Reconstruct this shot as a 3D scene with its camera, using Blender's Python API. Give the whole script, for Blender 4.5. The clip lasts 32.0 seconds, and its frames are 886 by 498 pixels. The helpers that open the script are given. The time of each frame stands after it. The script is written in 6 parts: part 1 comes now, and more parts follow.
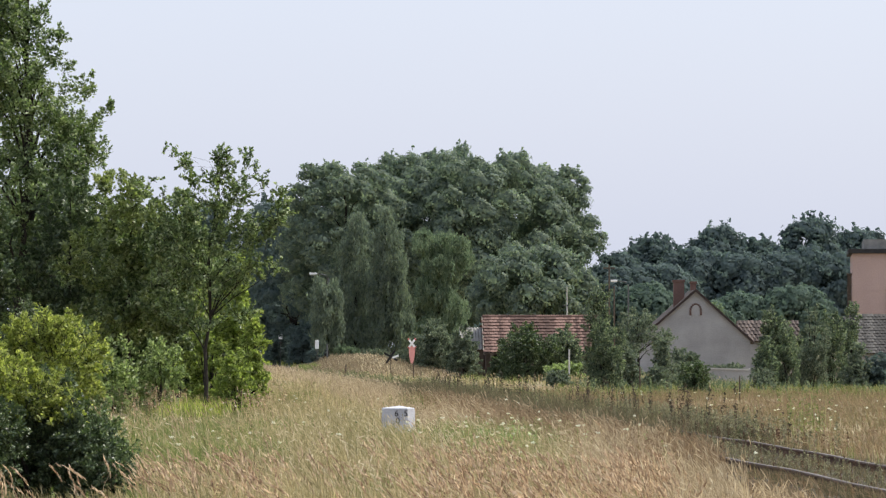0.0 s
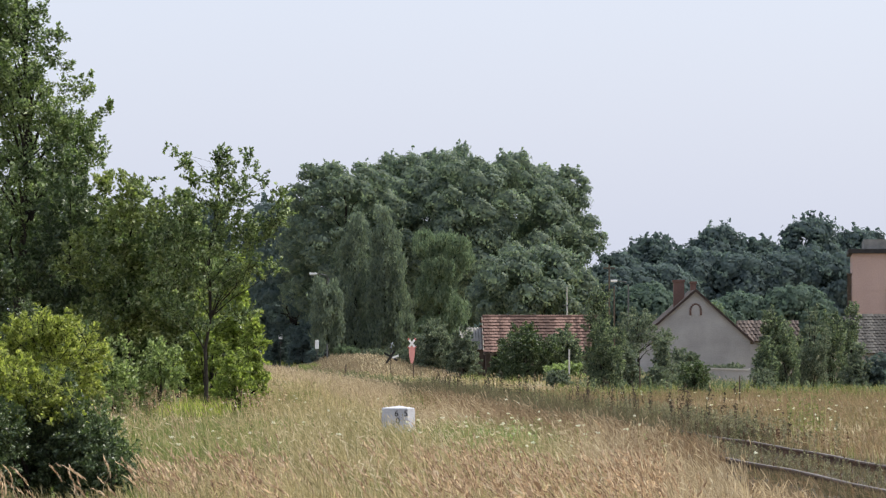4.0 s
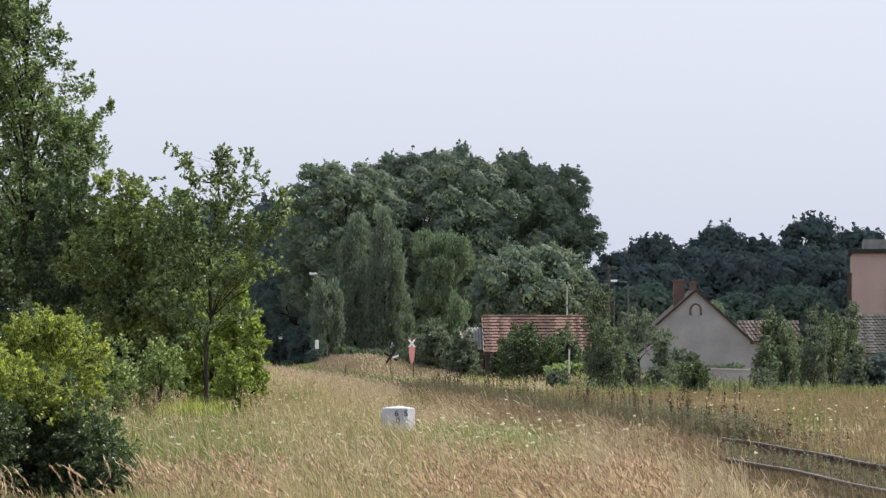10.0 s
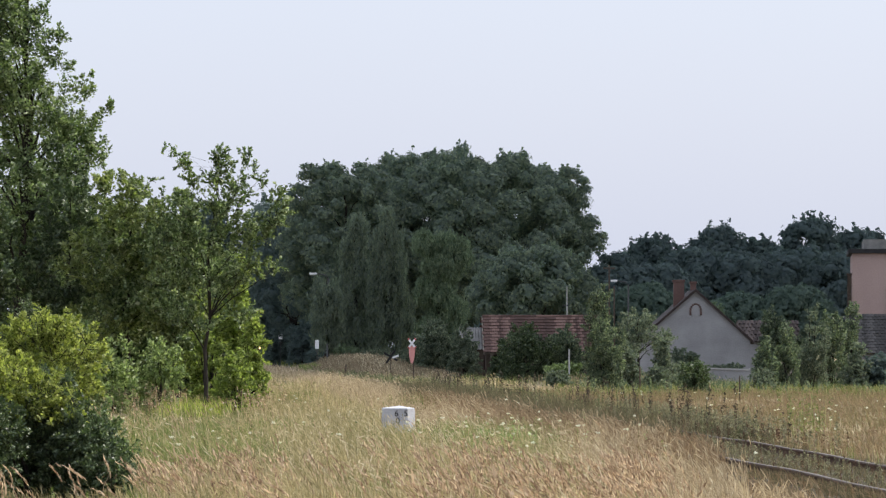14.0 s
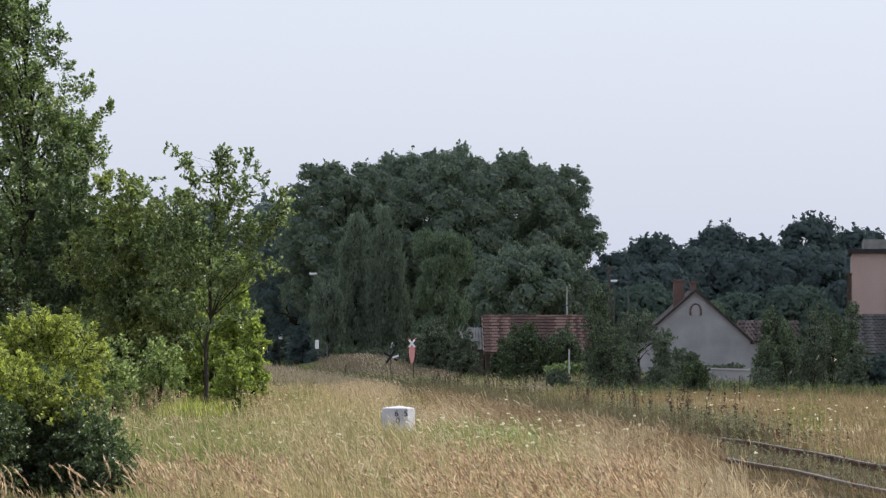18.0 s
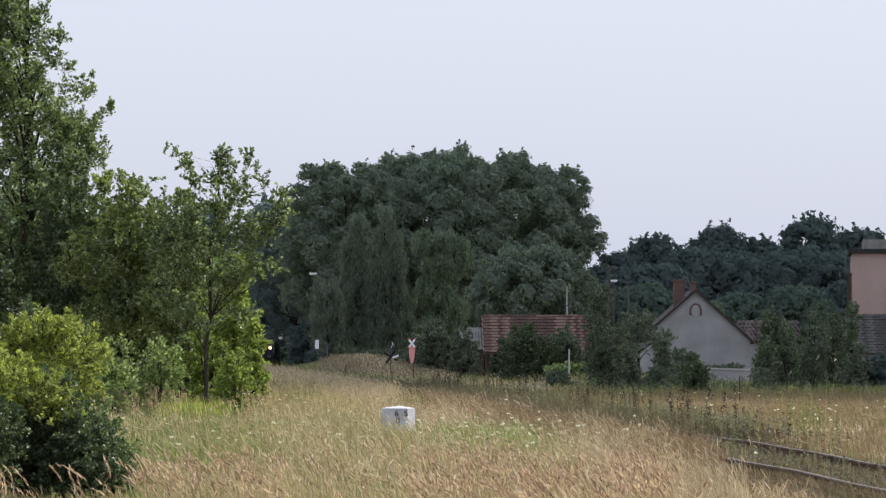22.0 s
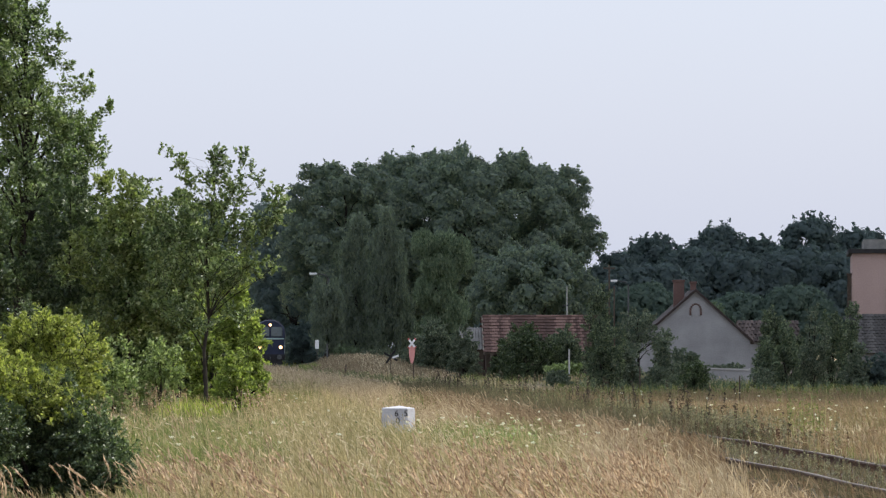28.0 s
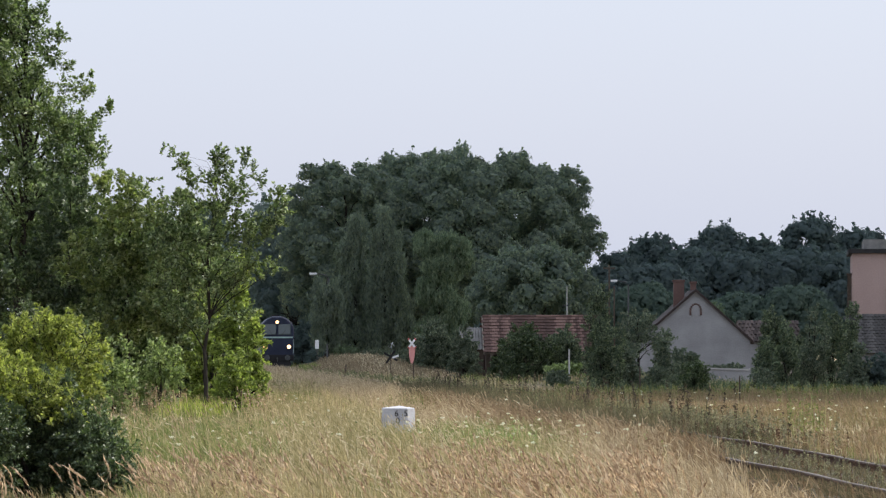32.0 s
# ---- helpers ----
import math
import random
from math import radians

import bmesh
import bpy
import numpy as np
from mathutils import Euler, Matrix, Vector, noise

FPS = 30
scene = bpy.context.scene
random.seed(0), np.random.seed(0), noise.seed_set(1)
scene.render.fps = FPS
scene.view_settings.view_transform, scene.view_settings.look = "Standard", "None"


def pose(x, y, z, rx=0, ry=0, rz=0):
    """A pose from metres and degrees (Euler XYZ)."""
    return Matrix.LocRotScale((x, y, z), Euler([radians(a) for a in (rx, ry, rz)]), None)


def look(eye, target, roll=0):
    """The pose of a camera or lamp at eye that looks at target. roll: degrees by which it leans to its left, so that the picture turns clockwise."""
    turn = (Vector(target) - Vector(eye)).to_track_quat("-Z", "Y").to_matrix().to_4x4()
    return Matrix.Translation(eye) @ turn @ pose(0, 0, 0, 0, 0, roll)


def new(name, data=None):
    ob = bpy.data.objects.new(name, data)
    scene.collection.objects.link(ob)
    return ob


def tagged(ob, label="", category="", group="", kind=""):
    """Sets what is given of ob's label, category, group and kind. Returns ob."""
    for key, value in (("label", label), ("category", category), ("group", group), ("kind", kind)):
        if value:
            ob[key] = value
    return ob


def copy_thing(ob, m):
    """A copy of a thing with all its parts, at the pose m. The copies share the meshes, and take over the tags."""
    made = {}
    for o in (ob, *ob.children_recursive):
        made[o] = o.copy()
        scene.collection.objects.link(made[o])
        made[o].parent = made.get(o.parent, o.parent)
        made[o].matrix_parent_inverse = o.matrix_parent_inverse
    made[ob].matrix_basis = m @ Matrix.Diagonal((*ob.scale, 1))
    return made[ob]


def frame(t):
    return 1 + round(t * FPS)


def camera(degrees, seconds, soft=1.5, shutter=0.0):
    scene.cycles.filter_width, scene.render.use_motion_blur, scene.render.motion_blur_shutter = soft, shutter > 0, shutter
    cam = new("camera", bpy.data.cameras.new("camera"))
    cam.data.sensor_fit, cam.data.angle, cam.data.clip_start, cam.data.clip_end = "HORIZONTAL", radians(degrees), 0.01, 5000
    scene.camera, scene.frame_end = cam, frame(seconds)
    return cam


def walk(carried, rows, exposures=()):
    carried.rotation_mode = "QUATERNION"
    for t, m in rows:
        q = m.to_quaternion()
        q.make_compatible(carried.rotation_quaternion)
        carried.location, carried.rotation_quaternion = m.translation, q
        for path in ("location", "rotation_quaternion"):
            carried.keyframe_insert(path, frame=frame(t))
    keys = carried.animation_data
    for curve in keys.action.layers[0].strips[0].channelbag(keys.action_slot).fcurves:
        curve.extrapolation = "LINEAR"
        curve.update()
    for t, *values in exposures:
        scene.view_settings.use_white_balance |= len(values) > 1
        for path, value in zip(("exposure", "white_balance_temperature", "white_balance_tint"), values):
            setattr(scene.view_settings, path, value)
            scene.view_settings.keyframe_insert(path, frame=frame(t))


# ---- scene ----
# ---- camera: a tripod beside the line, long lens, still ----
EYE = 1.63
cam = camera(13.35, 32.0, soft=1.3)
HOLD = pose(0, 0, EYE, 91.547, 0, 0)
walk(cam, [(0, HOLD), (32, HOLD)], exposures=((0, 0.09), (9, 0.09), (14, 0.10), (21, 0.06), (32, 0.05)))

# ---- hazy summer light ----
SUN_AZ, SUN_EL = 74.0, 54.0      # degrees to the right of the view, above the horizon
world = bpy.data.worlds.new("hazy_sky")
scene.world = world
world.use_nodes = True
wt = world.node_tree
wt.nodes.clear()
sky = wt.nodes.new("ShaderNodeTexSky")
sky.sky_type = "NISHITA"
sky.sun_disc = False
sky.sun_elevation = radians(SUN_EL)
sky.sun_rotation = radians(SUN_AZ)
sky.dust_density = 4.0
sky.air_density = 1.4
s_bg = wt.nodes.new("ShaderNodeBackground")
s_bg.inputs["Strength"].default_value = 0.05
wt.links.new(sky.outputs[0], s_bg.inputs["Color"])
h_bg = wt.nodes.new("ShaderNodeBackground")        # bright, even summer haze
h_bg.inputs["Color"].default_value = (0.665, 0.718, 0.885, 1)
h_bg.inputs["Strength"].default_value = 0.835
w_add = wt.nodes.new("ShaderNodeAddShader")
w_out = wt.nodes.new("ShaderNodeOutputWorld")
wt.links.new(s_bg.outputs[0], w_add.inputs[0])
wt.links.new(h_bg.outputs[0], w_add.inputs[1])
wt.links.new(w_add.outputs[0], w_out.inputs["Surface"])

az, el = radians(SUN_AZ), radians(SUN_EL)
SUN_WAY = Vector((math.sin(az) * math.cos(el), math.cos(az) * math.cos(el), math.sin(el)))
sun = new("sun", bpy.data.lights.new("sun", "SUN"))
sun.data.energy, sun.data.angle, sun.data.color = 5.0, radians(0.6), (1.0, 0.95, 0.86)
sun.matrix_world = look(SUN_WAY * 300, (0, 0, 0))

rng = np.random.default_rng(11)


# ---- materials ----
def shader(name, rough=0.8, metal=0.0):
    m = bpy.data.materials.new(name)
    m.use_nodes = True
    nt = m.node_tree
    b = nt.nodes["Principled BSDF"]
    b.inputs["Roughness"].default_value = rough
    b.inputs["Metallic"].default_value = metal
    b.inputs["Specular IOR Level"].default_value = 0.3
    return m, nt, b


def ramp(nt, fac, stops):
    r = nt.nodes.new("ShaderNodeValToRGB")
    e = r.color_ramp.elements
    while len(e) < len(stops):
        e.new(0.5)
    for k, (p, c) in zip(e, stops):
        k.position, k.color = p, (*c, 1)
    nt.links.new(fac, r.inputs[0])
    return r.outputs[0]


def noise_of(nt, scale, detail=4.0, coord="Object", stretch=(1, 1, 1)):
    tc = nt.nodes.new("ShaderNodeTexCoord")
    mp = nt.nodes.new("ShaderNodeMapping")
    mp.inputs["Scale"].default_value = stretch
    n = nt.nodes.new("ShaderNodeTexNoise")
    n.inputs["Scale"].default_value, n.inputs["Detail"].default_value = scale, detail
    nt.links.new(tc.outputs[coord], mp.inputs[0])
    nt.links.new(mp.outputs[0], n.inputs["Vector"])
    return n.outputs[0]


def blend(nt, fac, a, b, kind="MIX"):
    x = nt.nodes.new("ShaderNodeMixRGB")
    x.blend_type = kind
    for sock, v in zip(x.inputs, (fac, a, b)):
        if isinstance(v, (int, float)):
            sock.default_value = v
        elif isinstance(v, tuple):
            sock.default_value = (*v, 1)
        else:
            nt.links.new(v, sock)
    return x.outputs[0]


def bump(nt, b, height, strength=0.3, dist=0.02):
    n = nt.nodes.new("ShaderNodeBump")
    n.inputs["Strength"].default_value, n.inputs["Distance"].default_value = strength, dist
    nt.links.new(height, n.inputs["Height"])
    nt.links.new(n.outputs[0], b.inputs["Normal"])


def surface(name, dark, light, scale=3.0, rough=0.8, metal=0.0, fine=30.0, relief=0.3, pieces=0.0):
    """Two scales of variation: broad stains and fine grain; pieces: difference between separate pieces."""
    m, nt, b = shader(name, rough, metal)
    broad = noise_of(nt, scale, 5)
    grain = noise_of(nt, fine, 3)
    c = ramp(nt, broad, [(0.3, dark), (0.7, light)])
    c = blend(nt, 0.25, c, ramp(nt, grain, [(0.35, tuple(v * 0.6 for v in dark)), (0.65, light)]))
    if pieces:
        g = nt.nodes.new("ShaderNodeNewGeometry")
        c = blend(nt, pieces, c, ramp(nt, g.outputs["Random Per Island"], [(0.0, tuple(v * 0.45 for v in dark)), (0.5, dark), (1.0, tuple(min(1, v * 1.25) for v in light))]))
    nt.links.new(c, b.inputs["Base Color"])
    bump(nt, b, grain, relief)
    return m


def leafy(name, stops, rough=0.5, through_light=0.35, patch=0.0, patch_stops=None, patch_scale=0.15, gloss=0.35, tint=(1.2, 1.2, 0.55)):
    """Leaves or blades: colour from piece to piece, wide patches, some light through."""
    m, nt, b = shader(name, rough)
    b.inputs["Specular IOR Level"].default_value = gloss
    g = nt.nodes.new("ShaderNodeNewGeometry")
    c = ramp(nt, g.outputs["Random Per Island"], stops)
    if patch:
        n = noise_of(nt, patch_scale, 3)
        c2 = ramp(nt, g.outputs["Random Per Island"], patch_stops)
        f = ramp(nt, n, [(0.42, (0, 0, 0)), (0.6, (patch, patch, patch))])
        c = blend(nt, f, c, c2)
    nt.links.new(c, b.inputs["Base Color"])
    t = nt.nodes.new("ShaderNodeBsdfTranslucent")
    warm = blend(nt, 1.0, c, tint, "MULTIPLY")
    nt.links.new(warm, t.inputs["Color"])
    x = nt.nodes.new("ShaderNodeMixShader")
    x.inputs[0].default_value = through_light
    nt.links.new(b.outputs[0], x.inputs[1])
    nt.links.new(t.outputs[0], x.inputs[2])
    nt.links.new(x.outputs[0], nt.nodes["Material Output"].inputs["Surface"])
    return m


def glow(name, colour, strength):
    m, nt, b = shader(name, 0.3)
    b.inputs["Base Color"].default_value = (*colour, 1)
    b.inputs["Emission Color"].default_value = (*colour, 1)
    b.inputs["Emission Strength"].default_value = strength
    return m


M_GROUND = surface("meadow_soil", (0.15, 0.125, 0.065), (0.33, 0.27, 0.155), 0.25, 0.95, fine=4, relief=0.5)
DRY = (1.08, 1.0, 0.84)
STRAW = [(0.0, (0.25, 0.212, 0.12)), (0.3, (0.385, 0.335, 0.195)), (0.65, (0.51, 0.45, 0.275)), (1.0, (0.70, 0.62, 0.42))]
GREENISH = [(0.0, (0.07, 0.10, 0.035)), (0.4, (0.15, 0.185, 0.07)), (0.75, (0.28, 0.275, 0.135)), (1.0, (0.48, 0.42, 0.27))]
M_STRAW = leafy("dry_grass", STRAW, 0.7, 0.55, 0.55, GREENISH, 0.6, 0.2, DRY)
M_PINK = leafy("pinkish_dry_grass", [(0.0, (0.265, 0.212, 0.142)), (0.4, (0.425, 0.355, 0.245)), (1.0, (0.65, 0.565, 0.42))], 0.7, 0.55, gloss=0.2, tint=DRY)
M_GREEN = leafy("green_grass", GREENISH, 0.6, 0.5, gloss=0.25, tint=(1.0, 1.1, 0.65))
M_LUSH = leafy("lush_grass", [(0.0, (0.10, 0.128, 0.05)), (0.5, (0.19, 0.228, 0.09)), (0.8, (0.29, 0.312, 0.14)), (1.0, (0.44, 0.43, 0.235))], 0.6, 0.5, gloss=0.25, tint=(1.0, 1.1, 0.65))
M_BANK = leafy("bank_grass", [(0.0, (0.15, 0.128, 0.085)), (0.5, (0.275, 0.235, 0.165)), (1.0, (0.47, 0.415, 0.30))], 0.75, 0.5, 0.6, [(0.0, (0.115, 0.095, 0.068)), (1.0, (0.30, 0.24, 0.175))], 0.25, 0.15, DRY)
# near-white straw colour that imitates sunlit stems
M_PALE = leafy("pale_sunlit_stalk", [(0.0, (0.55, 0.48, 0.32)), (1.0, (0.85, 0.79, 0.62))], 0.6, 0.5, gloss=0.3, tint=DRY)
M_FIELD = leafy("mixed_field_grass", [(0.0, (0.15, 0.13, 0.07)), (0.5, (0.235, 0.205, 0.115)), (1.0, (0.36, 0.30, 0.185))], 0.7, 0.45, 0.5, [(0.0, (0.13, 0.14, 0.065)), (1.0, (0.27, 0.265, 0.13))], 0.3, gloss=0.2, tint=DRY)
M_HEAD = leafy("brown_seed_head", [(0.0, (0.20, 0.14, 0.10)), (0.5, (0.41, 0.31, 0.225)), (1.0, (0.74, 0.62, 0.48))], 0.8, 0.6, gloss=0.15, tint=DRY)
M_WEED = leafy("dark_weed", [(0.0, (0.07, 0.085, 0.045)), (0.6, (0.18, 0.21, 0.105)), (1.0, (0.42, 0.43, 0.235))], 0.7, 0.32, gloss=0.2, tint=DRY)
M_SPIKE = leafy("withered_spike", [(0.0, (0.04, 0.033, 0.026)), (0.6, (0.07, 0.058, 0.044)), (1.0, (0.13, 0.105, 0.078))], 0.8, 0.15, gloss=0.15, tint=DRY)
M_DOCK = leafy("withered_dock", [(0.0, (0.06, 0.038, 0.026)), (0.6, (0.13, 0.085, 0.058)), (1.0, (0.26, 0.18, 0.125))], 0.8, 0.25, gloss=0.15, tint=DRY)
M_RUSSET = leafy("russet_dry_grass", [(0.0, (0.135, 0.094, 0.06)), (0.4, (0.255, 0.188, 0.122)), (1.0, (0.41, 0.32, 0.22))], 0.7, 0.5, gloss=0.2, tint=DRY)
M_TRACKWEED = leafy("olive_track_weed", [(0.0, (0.08, 0.075, 0.045)), (0.6, (0.15, 0.138, 0.082)), (1.0, (0.27, 0.235, 0.15))], 0.7, 0.35, gloss=0.2, tint=DRY)
M_TRACKHERB = leafy("greyish_track_herb", [(0.0, (0.11, 0.11, 0.072)), (0.6, (0.205, 0.21, 0.135)), (1.0, (0.38, 0.38, 0.245))], 0.7, 0.4, gloss=0.2, tint=DRY)
M_HERB = leafy("green_meadow_herb", [(0.0, (0.08, 0.115, 0.04)), (0.6, (0.17, 0.225, 0.085)), (1.0, (0.32, 0.38, 0.17))], 0.6, 0.5, gloss=0.25, tint=(1.0, 1.12, 0.6))
M_UMBEL = leafy("white_umbel", [(0.0, (0.55, 0.55, 0.45)), (1.0, (0.85, 0.85, 0.78))], 0.8, 0.2)
LIT = (1.05, 1.25, 0.5)
# bluish transmission tint, part of the haze painted into far leaves
HAZE_TINT = (1.0, 1.12, 0.92)
# whitish last stop of M_LEAF and M_MID: glints painted on random leaves
M_LEAF = leafy("leaf_mid_green", [(0.0, (0.05, 0.078, 0.04)), (0.5, (0.14, 0.195, 0.098)), (0.82, (0.27, 0.335, 0.185)), (1.0, (0.54, 0.58, 0.46))], 0.42, 0.5, 0.5, [(0.0, (0.085, 0.12, 0.045)), (1.0, (0.30, 0.35, 0.13))], 0.6, gloss=0.55, tint=(1.0, 1.16, 0.6))
M_MID = leafy("leaf_soft_green", [(0.0, (0.05, 0.08, 0.04)), (0.5, (0.16, 0.215, 0.105)), (0.82, (0.30, 0.36, 0.19)), (1.0, (0.57, 0.60, 0.46))], 0.42, 0.52, 0.55, [(0.0, (0.12, 0.145, 0.045)), (1.0, (0.37, 0.39, 0.13))], 0.9, gloss=0.55, tint=(1.02, 1.16, 0.6))
# garden green with extra blue, imitating haze
M_GARDEN = leafy("leaf_garden_green", [(0.0, (0.075, 0.10, 0.08)), (0.6, (0.145, 0.185, 0.13)), (1.0, (0.32, 0.355, 0.245))], 0.5, 0.5, gloss=0.25, tint=(1.02, 1.15, 0.72))
M_BRIGHT = leafy("leaf_light_green", [(0.0, (0.12, 0.16, 0.055)), (0.6, (0.27, 0.34, 0.12)), (1.0, (0.48, 0.53, 0.25))], 0.45, 0.62, gloss=0.5, tint=(1.15, 1.25, 0.55))
M_SAP = leafy("leaf_pale_sapling", [(0.0, (0.13, 0.175, 0.085)), (0.6, (0.28, 0.35, 0.175)), (1.0, (0.52, 0.57, 0.36))], 0.45, 0.58, gloss=0.45, tint=(1.08, 1.2, 0.65))
M_YELLOW = leafy("leaf_yellow_green", [(0.0, (0.10, 0.13, 0.045)), (0.5, (0.275, 0.315, 0.095)), (1.0, (0.54, 0.56, 0.24))], 0.48, 0.58, tint=(1.1, 1.2, 0.55))
# pale last stop paints glints into the dark leaf colour
M_DARK = leafy("leaf_dark_glossy", [(0.0, (0.038, 0.06, 0.03)), (0.7, (0.085, 0.122, 0.06)), (1.0, (0.28, 0.33, 0.20))], 0.42, 0.36, gloss=0.5, tint=(1.0, 1.15, 0.6))
# M_FAR to M_FRESH: distance haze painted in, greens lifted and blued
M_FAR = leafy("leaf_lime_hazed", [(0.0, (0.14, 0.185, 0.165)), (0.6, (0.195, 0.245, 0.185)), (1.0, (0.30, 0.345, 0.23))], 0.6, 0.54, gloss=0.2, tint=(1.05, 1.15, 0.88))
M_FARB = leafy("leaf_far_wood_hazed", [(0.0, (0.118, 0.155, 0.162)), (0.6, (0.135, 0.176, 0.173)), (1.0, (0.16, 0.202, 0.186))], 0.9, 0.5, gloss=0.03, tint=HAZE_TINT)
M_FARG = leafy("leaf_near_wood_hazed", [(0.0, (0.108, 0.15, 0.13)), (0.6, (0.132, 0.182, 0.148)), (1.0, (0.165, 0.215, 0.165))], 0.9, 0.5, gloss=0.03, tint=HAZE_TINT)
M_WILLOW = leafy("leaf_birch_hazed", [(0.0, (0.145, 0.178, 0.15)), (0.6, (0.188, 0.226, 0.168)), (1.0, (0.245, 0.283, 0.19))], 0.85, 0.48, gloss=0.05, tint=HAZE_TINT)
M_FRESH = leafy("leaf_weeping_hazed", [(0.0, (0.13, 0.175, 0.12)), (0.6, (0.19, 0.245, 0.155)), (1.0, (0.27, 0.32, 0.20))], 0.8, 0.48, gloss=0.06, tint=HAZE_TINT)
# grey-green with some haze blue mixed into the colour
M_GREY = leafy("leaf_grey_green", [(0.0, (0.10, 0.128, 0.10)), (0.6, (0.17, 0.205, 0.148)), (1.0, (0.30, 0.33, 0.235))], 0.7, 0.42, gloss=0.15, tint=(1.0, 1.1, 0.85))
M_BARK = surface("dark_bark", (0.012, 0.010, 0.008), (0.04, 0.033, 0.026), 8, 0.9, relief=0.6)
M_PALEWOOD = surface("weathered_wood", (0.20, 0.17, 0.13), (0.42, 0.38, 0.31), 6, 0.85)
M_OLDWOOD = surface("dark_wood", (0.05, 0.04, 0.03), (0.13, 0.10, 0.075), 4, 0.85)
M_STEEL = surface("rail_rust", (0.055, 0.032, 0.024), (0.15, 0.088, 0.064), 3, 0.85)
M_TREAD = surface("worn_rail_head", (0.075, 0.064, 0.056), (0.165, 0.145, 0.13), 2, 0.85, 0.0, relief=0.1)
M_SLEEPER = surface("old_sleeper", (0.06, 0.05, 0.04), (0.17, 0.14, 0.11), 5, 0.9)
M_BALLAST = surface("dirty_ballast", (0.04, 0.034, 0.027), (0.12, 0.10, 0.08), 6, 0.95, relief=0.9)
M_BED = surface("grey_brown_ballast", (0.10, 0.09, 0.08), (0.20, 0.185, 0.165), 0.6, 0.95, fine=9, relief=0.7)
M_STONE = surface("white_limewash", (0.40, 0.41, 0.46), (0.55, 0.56, 0.60), 5, 0.85, fine=40)
M_INK = surface("black_paint", (0.015, 0.015, 0.02), (0.04, 0.04, 0.05), 9, 0.7)
M_PLASTER = surface("grey_plaster", (0.25, 0.245, 0.245), (0.385, 0.378, 0.375), 0.7, 0.95, fine=14, relief=0.2)
M_PINKWALL = surface("pink_plaster", (0.39, 0.28, 0.248), (0.49, 0.36, 0.322), 0.3, 0.95, fine=10, relief=0.15)
M_TILE = surface("red_clay_tile", (0.10, 0.060, 0.049), (0.195, 0.122, 0.10), 1.2, 0.85, fine=18, pieces=0.7)
M_TILEB = surface("brown_clay_tile", (0.055, 0.043, 0.038), (0.125, 0.098, 0.086), 1.2, 0.85, fine=18, pieces=0.5)
M_TILEG = surface("grey_roof_tile", (0.05, 0.047, 0.044), (0.10, 0.095, 0.088), 1.2, 0.85, fine=18, pieces=0.5)
M_SHEET = surface("weathered_sheet", (0.17, 0.165, 0.15), (0.30, 0.29, 0.265), 1.5, 0.75)
M_BRICK = surface("red_brick", (0.09, 0.055, 0.046), (0.155, 0.094, 0.078), 2, 0.9, fine=16, pieces=0.4)
M_VERGE = surface("dark_red_board", (0.03, 0.021, 0.019), (0.062, 0.044, 0.04), 2, 0.8)
M_CONCRETE = surface("pale_concrete", (0.36, 0.35, 0.33), (0.55, 0.54, 0.51), 2, 0.9)
M_METAL = surface("grey_metal", (0.07, 0.075, 0.075), (0.15, 0.155, 0.155), 3, 0.6, 0.4)
M_WHITE = surface("white_enamel", (0.84, 0.84, 0.84), (0.92, 0.92, 0.91), 4, 0.5, relief=0.05)
M_RED = surface("faded_red_paint", (0.55, 0.07, 0.06), (0.72, 0.15, 0.12), 4, 0.55, relief=0.05)
M_SALMON = surface("faded_pink_red_paint", (0.70, 0.26, 0.24), (0.82, 0.40, 0.36), 3, 0.6, relief=0.05)
M_BLUE = surface("dark_blue_enamel", (0.014, 0.019, 0.04), (0.028, 0.036, 0.07), 1, 0.4, relief=0.05)
M_CREAM = surface("pale_band_paint", (0.30, 0.42, 0.40), (0.42, 0.54, 0.50), 2, 0.5, relief=0.05)
M_BLACK = surface("sooty_black", (0.012, 0.012, 0.014), (0.035, 0.033, 0.032), 2, 0.7)
# grey-green base colour paints a reflection into the glass
M_GLASS, _nt, _b = shader("cab_glass", 0.06)
_b.inputs["Base Color"].default_value = (0.07, 0.095, 0.095, 1)
_b.inputs["Specular IOR Level"].default_value = 0.9
M_BEAM = glow("warm_headlamp", (1.0, 0.58, 0.30), 3.2)
M_LAMPGLASS = surface("lamp_glass", (0.75, 0.78, 0.8), (0.9, 0.92, 0.93), 4, 0.25, relief=0.02)
M_FEATHER = surface("dark_feather", (0.02, 0.02, 0.028), (0.05, 0.05, 0.06), 30, 0.7)
M_BUFF = surface("pale_belly_feather", (0.5, 0.42, 0.34), (0.7, 0.62, 0.52), 30, 0.8)
M_CLOUD = surface("cloud_white", (0.85, 0.85, 0.86), (0.9, 0.9, 0.9), 0.01, 1.0, fine=0.05, relief=0.0)

# ---- mesh helpers ----
def part(name, bm, material, parent=None, label=""):
    """One mesh object from a bmesh (or a ready mesh), under a thing or a part."""
    if isinstance(bm, bpy.types.Mesh):
        me = bm
    else:
        me = bpy.data.meshes.new(name)
        bm.to_mesh(me)
        bm.free()
    if not me.materials:
        me.materials.append(material)
    ob = new(name, me)
    if parent is not None:
        ob.parent = parent
    return tagged(ob, label)


